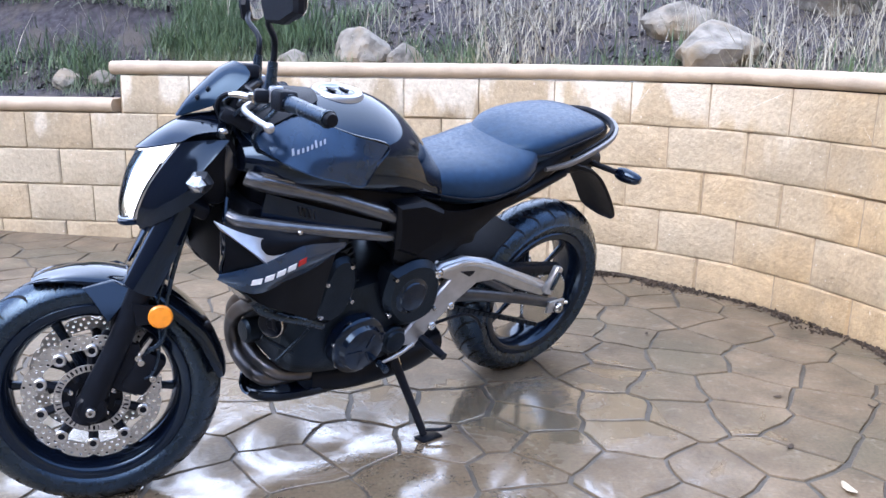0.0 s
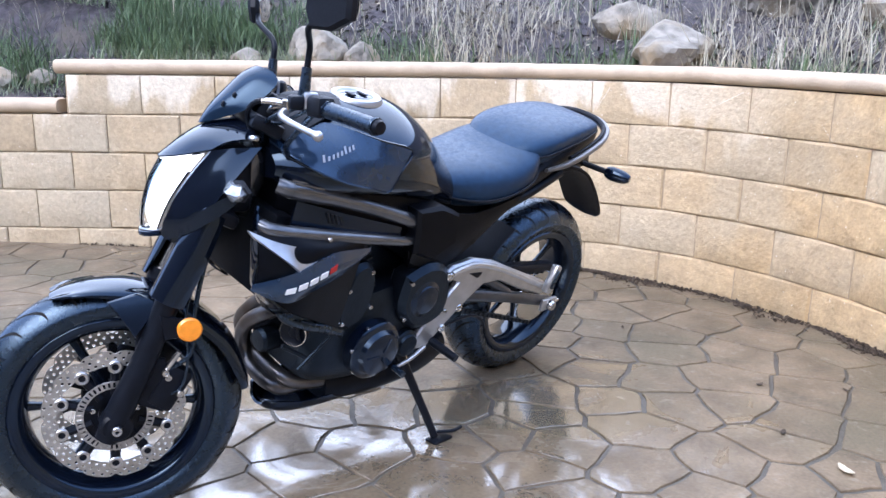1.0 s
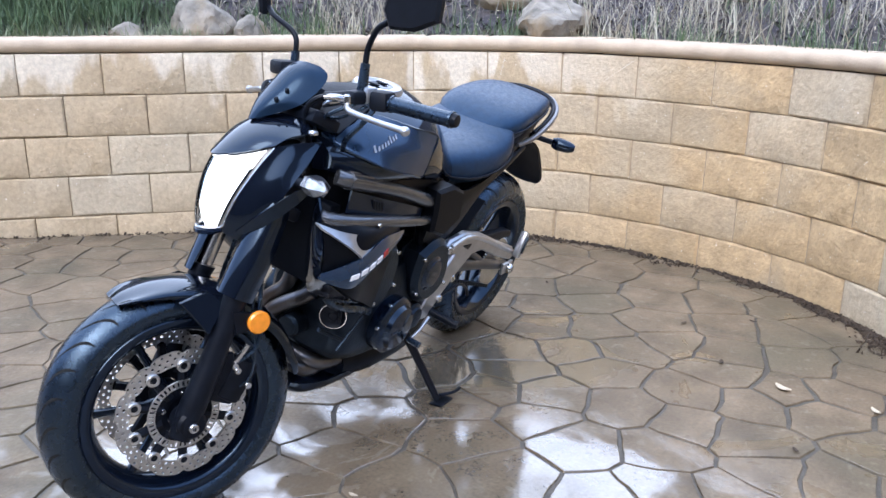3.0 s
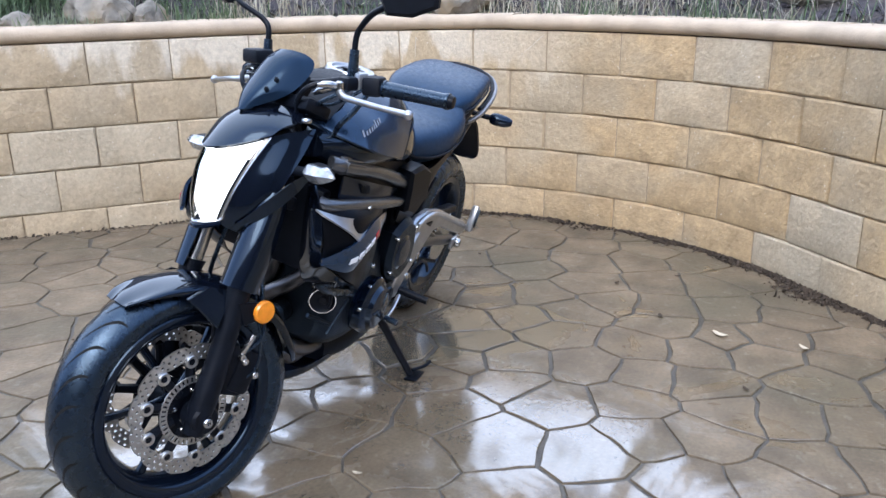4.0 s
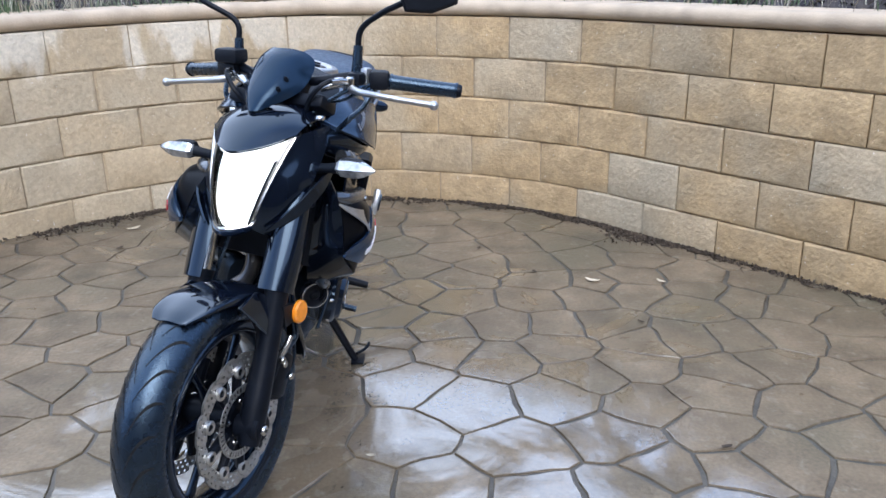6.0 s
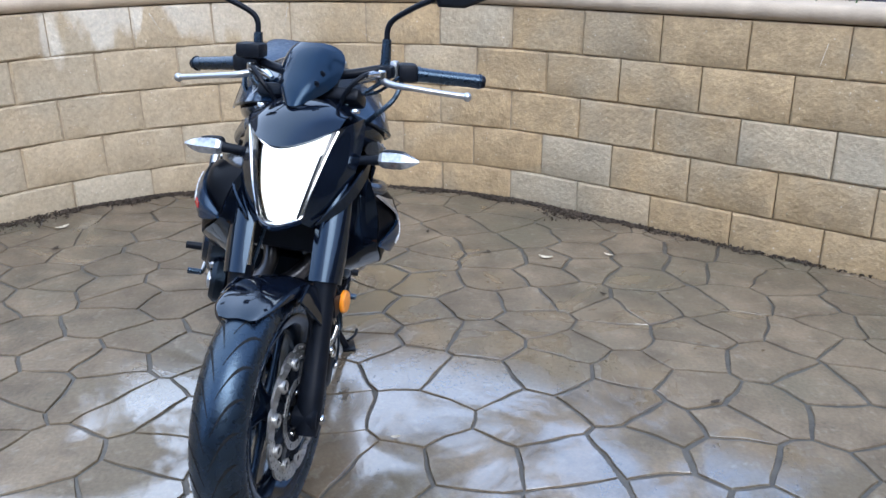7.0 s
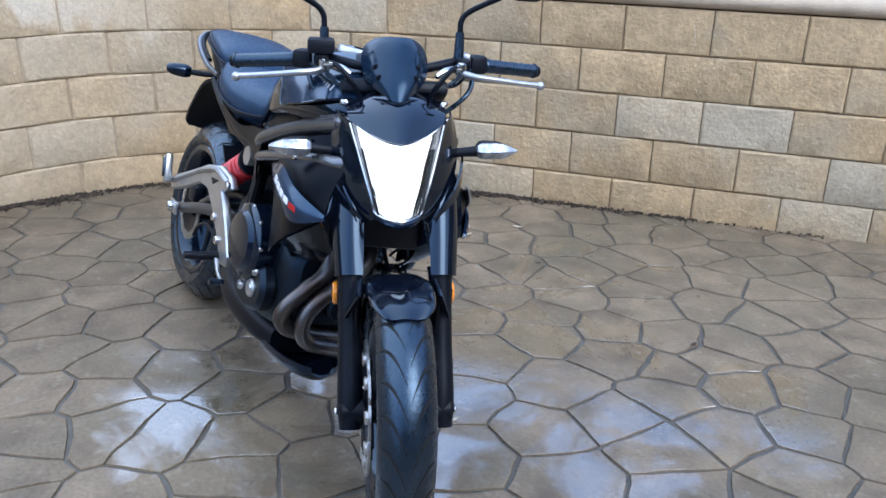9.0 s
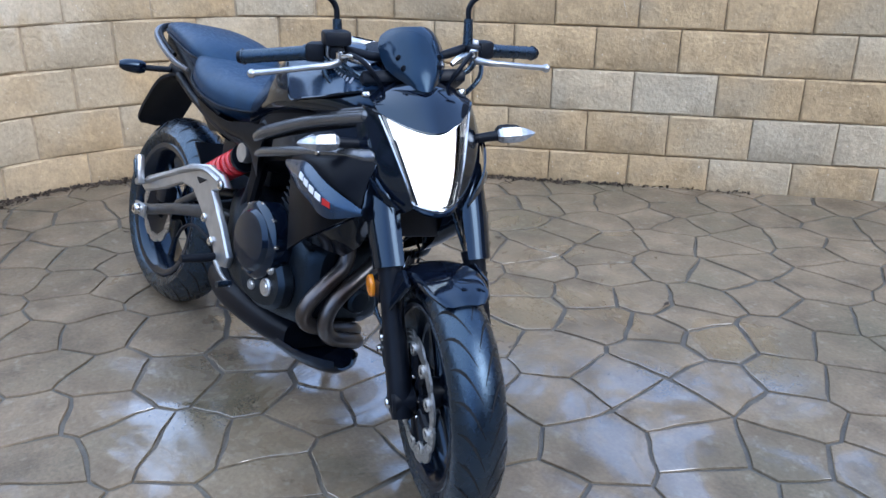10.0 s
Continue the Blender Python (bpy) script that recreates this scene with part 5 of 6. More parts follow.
part("air_box", body([(0.40, 0.08, 0.72, 0.79, 0.86), (0.30, 0.15, 0.66, 0.76, 0.85), (0.12, 0.155, 0.64, 0.73, 0.83), (-0.04, 0.145, 0.60, 0.68, 0.78), (-0.08, 0.12, 0.60, 0.67, 0.74)], n=14, seg=20, power=(4, 4)), DEEP, bike)
part("inner_mudguard", patch([[(REAR[0] + 0.335 * math.cos(radians(d)), y, REAR[2] + 0.335 * math.sin(radians(d))) for y in (-0.085, 0, 0.085)] for d in (12, 26, 40, 54)], 16, 7, 0.006), PLASTIC, bike)

# -- radiator shrouds --
part("radiator", block((0.415, 0, 0.665), (0.045, 0.24, 0.20), 0.008, turn=Matrix.Rotation(radians(-8), 4, "Y")), PLASTIC, bike, "black radiator")
fins = bmesh.new()
for k in range(19):
    block((0.434 - (0.575 + 0.0100 * k - 0.66) * 0.14, 0, 0.575 + 0.0100 * k), (0.004, 0.22, 0.004), 0, fins)
part("radiator_fin", fins, GROOVE, bike)["kind"] = "stuff"
for sy in (1, -1):
    shroud = patch([[(0.478, 0.120, 0.775), (0.492, 0.150, 0.745), (0.495, 0.170, 0.700), (0.505, 0.182, 0.640)],
                    [(0.420, 0.175, 0.756), (0.428, 0.208, 0.728), (0.432, 0.222, 0.680), (0.420, 0.214, 0.575)],
                    [(0.340, 0.185, 0.734), (0.335, 0.215, 0.712), (0.330, 0.215, 0.660), (0.345, 0.206, 0.532)],
                    [(0.225, 0.178, 0.722), (0.220, 0.190, 0.700), (0.225, 0.188, 0.640), (0.250, 0.182, 0.475)]], 20, 16, 0.006)
    sh = part("radiator_shroud", side(shroud, sy), DEEP, bike, "glossy black radiator shroud")
    crest = [[(0.518, 0.186, 0.638), (0.516, 0.188, 0.643), (0.514, 0.186, 0.648)],
             [(0.448, 0.226, 0.612), (0.445, 0.236, 0.646), (0.440, 0.228, 0.682)],
             [(0.366, 0.224, 0.632), (0.352, 0.238, 0.674), (0.338, 0.222, 0.708)],
             [(0.300, 0.216, 0.646), (0.280, 0.220, 0.674), (0.262, 0.206, 0.698)],
             [(0.212, 0.194, 0.672), (0.206, 0.196, 0.679), (0.200, 0.192, 0.686)]]
    crest_bm = patch(crest, 24, 10, 0.008)
    crest_tree = BVHTree.FromBMesh(crest_bm)
    part("shroud_crest", side(crest_bm, sy), TANKSIDE, sh, "blue-black shroud blade with white lettering bars")
    for k in range(5):
        x0 = 0.462 - 0.027 * k
        zc = 0.642 + 0.0085 * k
        quad = []
        for x, z in ((x0, zc - 0.006), (x0 - 0.020, zc - 0.001), (x0 - 0.002, zc + 0.007), (x0 - 0.022, zc + 0.012)):
            hit = crest_tree.ray_cast(Vector((x, 0.5, z)), Vector((0, -1, 0)))[0]
            quad.append((x, (hit.y if hit else 0.235) + 0.0015, z))
        part("lettering_bar", side(patch([quad[:2], quad[2:]], 2, 2, 0.002), sy), TAIL if k == (4 if sy > 0 else 0) else WHITE, sh, "red lettering bar" if k == (4 if sy > 0 else 0) else "")
    front = patch([[(0.478, 0.120, 0.798), (0.472, 0.108, 0.790), (0.455, 0.095, 0.780)], [(0.492, 0.150, 0.755), (0.488, 0.125, 0.735), (0.462, 0.100, 0.720)], [(0.496, 0.170, 0.700), (0.490, 0.138, 0.680), (0.462, 0.104, 0.665)],
                   [(0.505, 0.182, 0.640), (0.485, 0.145, 0.620), (0.455, 0.106, 0.605)], [(0.424, 0.211, 0.575), (0.436, 0.155, 0.560), (0.430, 0.108, 0.545)], [(0.346, 0.203, 0.532), (0.370, 0.145, 0.510), (0.375, 0.108, 0.500)]], 20, 10, 0.005)
    part("shroud_front", side(front, sy), GLOSS, sh)
    trim = patch([[(0.520, 0.152, 0.760), (0.514, 0.168, 0.750)], [(0.475, 0.188, 0.744), (0.458, 0.221, 0.708)], [(0.425, 0.206, 0.731), (0.417, 0.234, 0.676)], [(0.365, 0.212, 0.716), (0.384, 0.233, 0.682)]], 14, 6, 0.005)
    if sy > 0:
        part("shroud_trim", trim, ALLOY, sh, "silver inner shroud trim")
    part("shroud_bolt", side(bolt((0.335, 0.200, 0.733), 0.006, 0.006), sy), STEEL, sh)

# -- engine --
engine = part("crankcase", body([(0.285, 0.10, 0.30, 0.40, 0.49), (0.24, 0.135, 0.265, 0.39, 0.51), (0.10, 0.15, 0.25, 0.38, 0.53), (-0.08, 0.145, 0.26, 0.40, 0.55), (-0.17, 0.12, 0.30, 0.42, 0.53), (-0.20, 0.09, 0.34, 0.42, 0.48)], n=18, seg=32, power=(5, 5)), ENGINE, bike, "black twin-cylinder engine")
tip = Matrix.Rotation(radians(20), 4, "Y")
part("cylinder", block((0.19, 0, 0.55), (0.17, 0.25, 0.14), 0.014, turn=tip), ENGINE, engine)
part("cylinder_head", block((0.235, 0, 0.655), (0.18, 0.27, 0.10), 0.018, turn=tip), ENGINE, engine)
part("cam_cover", block((0.262, 0, 0.728), (0.16, 0.25, 0.06), 0.020, turn=tip), ENGINE, engine)
fin_mesh = bmesh.new()
for k in range(8):
    block((0.178 + 0.006 * k, 0, 0.505 + 0.0165 * k), (0.182, 0.262, 0.005), 0.001, fin_mesh, turn=tip)
part("cooling_fin", fin_mesh, ENGINE, engine)


def round_cover(centre, r, depth, sy, ribs=0):
    prof = [(0.0, depth), (r * 0.55, depth), (r * 0.72, depth * 0.93), (r * 0.80, depth * 0.70), (r * 0.93, depth * 0.62), (r, depth * 0.5), (r, -0.02), (0.0, -0.02)]
    bm = lathe(prof, centre, seg=48)
    for k in range(ribs):
        a = 2 * math.pi * k / ribs
        block((centre[0] + r * 0.35 * math.cos(a), centre[1] + depth, centre[2] + r * 0.35 * math.sin(a)), (r * 0.5, 0.006, 0.005), 0.001, bm, turn=Matrix.Rotation(-a, 4, "Y"))
    return side(bm, sy)


def ring_of_bolts(centre, r, count, y, sy, parent, start=0.0):
    for k in range(count):
        a = 2 * math.pi * k / count + start
        part("cover_bolt", side(bolt((centre[0] + r * math.cos(a), y, centre[2] + r * math.sin(a)), 0.0065, 0.010), sy), STEEL, parent)


alt = part("alternator_cover", round_cover((0.095, 0.150, 0.365), 0.082, 0.055, 1, ribs=3), PANEL, engine, "domed black alternator cover")
ring_of_bolts((0.095, 0, 0.365), 0.078, 7, 0.168, 1, alt, 0.2)
spr = part("sprocket_cover", plate([(0.02, 0.56), (-0.06, 0.585), (-0.13, 0.56), (-0.16, 0.48), (-0.14, 0.41), (-0.06, 0.385), (0.0, 0.42), (0.03, 0.48)], 0.10, 0.178, 0.016, smooth=36), ENGINE, engine, "black sprocket cover")
part("sprocket_boss", round_cover((-0.055, 0.165, 0.485), 0.055, 0.022, 1), PANEL, spr)
for p in ((0.01, 0.545), (-0.125, 0.545), (-0.145, 0.43), (0.015, 0.44)):
    part("cover_bolt", bolt((p[0], 0.172, p[1]), 0.0065, 0.012), STEEL, spr)
part("chain_case", plate([(0.19, 0.44), (0.14, 0.47), (0.12, 0.56), (0.15, 0.62), (0.20, 0.61), (0.23, 0.52), (0.23, 0.46)], 0.11, 0.165, 0.012, smooth=30), ENGINE, engine)
for p in ((0.135, 0.50), (0.15, 0.60), (0.215, 0.56), (0.222, 0.47)):
    part("cover_bolt", bolt((p[0], 0.163, p[1]), 0.0065, 0.010), STEEL, engine)
clu = part("clutch_cover", round_cover((0.105, 0.160, 0.455), 0.100, 0.055, -1), PANEL, engine, "round black clutch cover")
ring_of_bolts((0.105, 0, 0.455), 0.096, 9, 0.180, -1, clu, 0.1)
low_cover = part("timing_cover", side(plate([(0.21, 0.42), (0.24, 0.37), (0.22, 0.31), (0.14, 0.285), (0.06, 0.30), (0.03, 0.35), (0.06, 0.42)], 0.13, 0.178, 0.012, smooth=32), -1), ENGINE, engine)
for p, r in (((0.175, 0.352), 0.024), ((0.105, 0.335), 0.014), ((0.185, 0.40), 0.012)):
    part("inspection_cap", side(lathe([(0.0, 0.006), (r * 0.5, 0.006), (r * 0.55, 0.003), (r * 0.85, 0.004), (r, 0.0), (r, -0.01), (0.0, -0.01)], (p[0], 0.182, p[1]), seg=24), -1), ALLOY, low_cover, "silver inspection cap")
part("water_pump", round_cover((-0.03, 0.15, 0.345), 0.042, 0.03, 1), ENGINE, engine)
part("oil_filter", lathe([(0.0, 0.05), (0.026, 0.048), (0.033, 0.040), (0.033, 0.0), (0.0, 0.0)], (0.29, 0.0, 0.36), seg=28, axis="x"), ENGINE, engine)
horn = part("horn", aim(lathe([(0.0, 0.010), (0.010, 0.012), (0.014, 0.008), (0.027, 0.010), (0.032, 0.014), (0.035, 0.010), (0.035, -0.006), (0.024, -0.020), (0.0, -0.022)], (0, 0, 0), seg=36, axis="x"), (0.330, 0.128, 0.455), (1, 0.55, 0.0)), SATIN, bike, "round black horn with a bright rim")
part("horn_rim", aim(lathe([(0.0315, 0.013), (0.0345, 0.013), (0.0350, 0.010), (0.0315, 0.010)], (0, 0, 0), seg=36, axis="x", closed=True), (0.330, 0.128, 0.455), (1, 0.55, 0.0)), STEEL, horn)
part("horn_bracket", tube([(0.325, 0.120, 0.47), (0.315, 0.10, 0.52), (0.30, 0.09, 0.56)], 0.006, n=8, seg=8), SATIN, horn)
part("coolant_hose", tube([(0.40, 0.115, 0.575), (0.385, 0.140, 0.52), (0.33, 0.150, 0.485), (0.25, 0.150, 0.455), (0.20, 0.146, 0.43)], 0.013, n=24, seg=12), RUBBER, engine, "black rubber coolant hose")
part("engine_rod", tube([(0.325, 0.155, 0.36), (0.25, 0.165, 0.44)], 0.0045, seg=8), ENGINE, engine)
part("engine_rod", tube([(0.34, 0.10, 0.40), (0.27, 0.14, 0.36)], 0.006, seg=8), ENGINE, engine)
part("wiring_loop", tube([(0.30, 0.13, 0.42), (0.34, 0.155, 0.455), (0.345, 0.155, 0.50), (0.31, 0.15, 0.53), (0.28, 0.14, 0.50)], 0.004, n=24, seg=8), SATIN, engine)
for y, header in ((-0.06, [(0.27, -0.06, 0.545), (0.312, -0.052, 0.505), (0.330, -0.062, 0.452), (0.330, -0.102, 0.405), (0.320, -0.138, 0.358), (0.308, -0.144, 0.318), (0.300, -0.115, 0.288), (0.302, -0.045, 0.274), (0.290, 0.030, 0.262), (0.235, 0.060, 0.240), (0.12, 0.06, 0.215)]),
                (0.06, [(0.27, 0.06, 0.545), (0.330, 0.050, 0.512), (0.366, 0.008, 0.465), (0.372, -0.036, 0.428), (0.370, -0.078, 0.388), (0.362, -0.104, 0.345), (0.354, -0.106, 0.300), (0.348, -0.080, 0.264), (0.346, -0.030, 0.250), (0.325, 0.022, 0.240), (0.26, 0.045, 0.222), (0.12, 0.03, 0.205)])):
    pipe = [(x - 0.40 * max(0.0, x - 0.27), py + 0.25 * max(0.0, x - 0.27), z) for x, py, z in header]
    part("exhaust_pipe", tube(pipe, 0.0205, n=60, seg=18), EXHAUST, engine, "heat-tinted steel exhaust header")
    part("exhaust_flange", lathe([(0.024, 0.0), (0.036, 0.0), (0.036, 0.010), (0.024, 0.012)], (0.285, y, 0.540), seg=20, axis="x", closed=True), STEEL, engine)
part("silencer", body([(0.16, 0.09, 0.165, 0.20, 0.25), (0.05, 0.12, 0.155, 0.205, 0.262), (-0.15, 0.125, 0.165, 0.215, 0.275), (-0.28, 0.10, 0.19, 0.23, 0.28)], n=14, seg=24, power=(3, 3)), SATIN, engine)
pan = [[(0.312, 0.030, 0.190), (0.318, 0, 0.168), (0.312, -0.030, 0.190)], [(0.285, 0.062, 0.194), (0.285, 0, 0.146), (0.285, -0.062, 0.194)], [(0.20, 0.084, 0.188), (0.20, 0, 0.140), (0.20, -0.084, 0.188)], [(0.05, 0.105, 0.205), (0.05, 0, 0.150), (0.05, -0.105, 0.205)], [(-0.12, 0.115, 0.240), (-0.12, 0, 0.180), (-0.12, -0.115, 0.240)]]
full = [[r[0], ((r[0][0] + r[1][0]) / 2, r[0][1] * 0.85, r[0][2] * 0.35 + r[1][2] * 0.65), r[1], ((r[0][0] + r[1][0]) / 2, -r[0][1] * 0.85, r[0][2] * 0.35 + r[1][2] * 0.65), r[2]] for r in pan]
part("belly_pan", patch(full, 20, 17, 0.006), PANEL, bike, "black belly pan")

# -- footrests, stand, swingarm, shock --
def rear_set(sy):
    out = [(-0.115, 0.535), (-0.150, 0.562), (-0.220, 0.575), (-0.310, 0.556), (-0.430, 0.505), (-0.545, 0.460), (-0.572, 0.430), (-0.545, 0.412), (-0.440, 0.448), (-0.345, 0.490), (-0.285, 0.488), (-0.235, 0.445), (-0.165, 0.375), (-0.105, 0.315), (-0.062, 0.322), (-0.052, 0.355), (-0.110, 0.425), (-0.165, 0.485), (-0.185, 0.508)]
    bm = plate(out, 0.150, 0.172, 0.005)
    for v in bm.verts:
        v.co.y += 0.10 * max(0.0, -0.16 - v.co.x)
    b = part("footrest_bracket", side(bm, sy), ALLOY, bike, "cast silver alloy footrest bracket")
    rib = tube([(-0.145, 0.178, 0.545), (-0.22, 0.184, 0.560), (-0.31, 0.190, 0.540), (-0.44, 0.200, 0.488), (-0.55, 0.214, 0.440)], 0.008, n=20, seg=8)
    part("bracket_rib", side(rib, sy), ALLOY, b)
    part("bracket_window", side(plate([(-0.215, 0.532), (-0.275, 0.530), (-0.250, 0.512)], 0.176, 0.183, 0.002), sy), SATIN, b)
    for p in ((-0.138, 0.536), (-0.205, 0.425), (-0.150, 0.372)):
        part("bracket_bolt", side(bolt((p[0], 0.172, p[1]), 0.013, 0.010), sy), STEEL, b)
    peg = block((-0.548, 0.232, 0.478), (0.030, 0.024, 0.092), 0.007, turn=Matrix.Rotation(radians(-18), 4, "Y"))
    pg = part("pillion_peg", side(peg, sy), ALLOY, bike, "silver pillion footrest folded up")
    part("peg_rubber", side(block((-0.548, 0.2465, 0.480), (0.013, 0.006, 0.060), 0.002, turn=Matrix.Rotation(radians(-18), 4, "Y")), sy), RUBBER, pg)
    part("rider_peg", side(tube([(-0.125, 0.165, 0.335), (-0.130, 0.20, 0.330), (-0.135, 0.265, 0.326)], [0.012, 0.013, 0.011], n=8, seg=12), sy), SATIN, bike, "black rider footrest")
    lever = tube([(-0.08, 0.19, 0.335), (-0.02, 0.20, 0.318), (0.03, 0.205, 0.312), (0.045, 0.215, 0.316)], [0.009, 0.008, 0.007, 0.009], n=16, seg=10, flat=0.7)
    part("foot_lever", side(lever, sy), ALLOY, bike, "silver foot lever")
    part("lever_toe", side(tube([(0.042, 0.205, 0.315), (0.044, 0.245, 0.315)], 0.009, seg=10), sy), RUBBER, bike)
    part("hanger", side(tube([(-0.14, 0.17, 0.37), (-0.26, 0.175, 0.385), (-0.32, 0.178, 0.36), (-0.345, 0.18, 0.325)], 0.005, n=16, seg=8), sy), SATIN, bike)


rear_set(1)
rear_set(-1)
for sy in (1, -1):
    arm = tube([(-0.16, 0.105, 0.43), (-0.30, 0.118, 0.415), (-0.50, 0.122, 0.370), (-0.68, 0.120, 0.318), (-0.735, 0.120, 0.306)], [0.026, 0.022, 0.019, 0.018, 0.017], n=26, seg=14, flat=1.0)
    sw = part("swingarm", side(arm, sy), SWING, bike, "dark grey tubular swingarm")
    part("axle_plate", side(block((-0.705, 0.146, 0.312), (0.075, 0.012, 0.042), 0.004), sy), ALLOY, sw)
    part("axle_nut", side(bolt((-0.705, 0.152, 0.312), 0.018, 0.018), sy), STEEL, sw)
    part("adjuster_bolt", side(tube([(-0.735, 0.135, 0.310), (-0.775, 0.135, 0.306)], 0.006, seg=8), sy), STEEL, sw)
    part("swingarm_brace", side(tube([(-0.20, 0.09, 0.50), (-0.34, 0.11, 0.465), (-0.50, 0.118, 0.385)], 0.014, n=16, seg=12), sy), SWING, sw)
part("swingarm_bridge", tube([(-0.28, -0.11, 0.43), (-0.29, 0, 0.44), (-0.28, 0.11, 0.43)], 0.024, n=10, seg=14), SWING, bike)
part("chain_guard", patch([[(-0.22, 0.085, 0.505), (-0.22, 0.115, 0.505), (-0.22, 0.118, 0.49)], [(-0.50, 0.085, 0.470), (-0.50, 0.115, 0.470), (-0.50, 0.118, 0.45)], [(-0.72, 0.085, 0.440), (-0.72, 0.115, 0.440), (-0.72, 0.118, 0.42)]], 12, 7, 0.004), PLASTIC, bike, "black chain guard")
part("rear_caliper", side(block((-0.63, 0.098, 0.385), (0.075, 0.045, 0.06), 0.012), -1), SATIN, bike)

hi, lo = Vector((-0.085, -0.125, 0.640)), Vector((-0.305, -0.128, 0.520))
axis = (hi - lo).normalized()
shock = part("shock_absorber", tube([tuple(lo - axis * 0.03), tuple(lo), tuple(lo + axis * 0.05), tuple(hi)], [0.014, 0.020, 0.012, 0.012], n=20, seg=14), STEEL, bike, "rear shock absorber with red coil spring")
u = axis.orthogonal().normalized()
v = axis.cross(u)
length = (hi - lo).length
coil = [tuple(lo + axis * (0.035 + (length - 0.085) * t) + (u * math.cos(t * 13 * math.pi) + v * math.sin(t * 13 * math.pi)) * 0.031) for t in np.linspace(0, 1, 105)]
part("coil_spring", tube(coil, 0.0078, n=208, seg=8), RED, shock, "red coil spring")
for k in (0.032, length - 0.045):
    c = lo + axis * k
    part("spring_seat", aim(lathe([(0.0, -0.005), (0.040, -0.005), (0.040, 0.005), (0.0, 0.007)], (0, 0, 0), seg=24, axis="x"), tuple(c), tuple(axis)), SATIN, shock)
part("shock_top", aim(lathe([(0.0, -0.014), (0.026, -0.014), (0.028, 0.0), (0.026, 0.014), (0.0, 0.014)], (0, 0, 0), seg=24, axis="x"), tuple(hi + axis * 0.005 + Vector((0, -0.022, 0))), (0, 1, 0)), ALLOY, shock, "silver shock mount")

stand = part("side_stand", tube([(-0.055, 0.125, 0.285), (-0.075, 0.17, 0.222), (-0.110, 0.278, 0.080)], [0.016, 0.013, 0.011], n=14, seg=12), SATIN, bike, "black side stand, folded out")
part("stand_foot", block((-0.118, 0.288, 0.0775), (0.070, 0.042, 0.008), 0.003, turn=Matrix.Rotation(radians(14.2), 4, "X")), SATIN, stand)
part("stand_tang", tube([(-0.112, 0.280, 0.098), (-0.15, 0.305, 0.105), (-0.175, 0.312, 0.115)], 0.005, n=8, seg=8), SATIN, stand)
part("stand_spring", tube([(-0.075, 0.13, 0.275), (-0.085, 0.165, 0.215), (-0.095, 0.20, 0.165)], 0.008, n=8, seg=8), STEEL, stand)

# ---- the slope's boulders, grass and litter ----
def slope_point(s, out):
    p, n = wall_line(s, out)
    drop = 0.2 if s < STEP_S and out < 0.9 else 0.0
    return Vector((p.x, p.y, slope_height(out, s) - drop))


def boulder(s, out, size, seed, sink=0.3):
    bm = bmesh.new()
    bmesh.ops.create_icosphere(bm, subdivisions=4, radius=1.0)
    for v in bm.verts:
        d = v.co.normalized()
        k = 1 + 0.30 * noise.noise(d * 1.3 + Vector((seed * 5.1, 0, 0))) + 0.10 * noise.noise(d * 4 + Vector((0, seed * 3.3, 0))) + 0.045 * noise.noise(d * 9) + 0.02 * abs(noise.noise(d * 22))
        c = d * k
        for axis in (Vector((0.5, 0.3, 0.8)), Vector((-0.6, 0.5, 0.6)), Vector((0.2, -0.8, 0.55))):
            a = axis.normalized()
            over = c.dot(a) - 0.72
            if over > 0:
                c -= a * over * 0.75
        v.co = Vector((c.x * size[0], c.y * size[1], c.z * size[2]))
    ob = part("boulder", bm, ROCK, angle=30)
    p = slope_point(s, out)
    ob.matrix_world = Matrix.Translation(p + Vector((0, 0, size[2] * (1 - 2 * sink)))) @ Matrix.Rotation(seed * 1.7, 4, "Z")
    return tagged(ob, "pale weathered boulder on the mulch slope", "boulder", group="slope boulders")


for k, (s, out, size, sink) in enumerate([(-2.28, 0.34, (0.17, 0.13, 0.13), 0.28), (-2.04, 0.30, (0.12, 0.10, 0.085), 0.30), (-2.66, 0.30, (0.09, 0.07, 0.06), 0.38),
                                          (-0.62, 0.42, (0.30, 0.20, 0.16), 0.36), (-0.86, 0.80, (0.20, 0.15, 0.13), 0.30), (-0.40, 1.30, (0.40, 0.28, 0.26), 0.28), (0.10, 0.9, (0.22, 0.16, 0.13), 0.34),
                                          (-4.02, 0.34, (0.10, 0.08, 0.07), 0.34), (-3.80, 0.36, (0.07, 0.06, 0.06), 0.34), (0.85, 0.6, (0.20, 0.15, 0.10), 0.38), (1.55, 0.5, (0.14, 0.10, 0.08), 0.38), (3.1, 0.45, (0.16, 0.12, 0.08), 0.38)]):
    boulder(s, out, size, k + 1, sink)


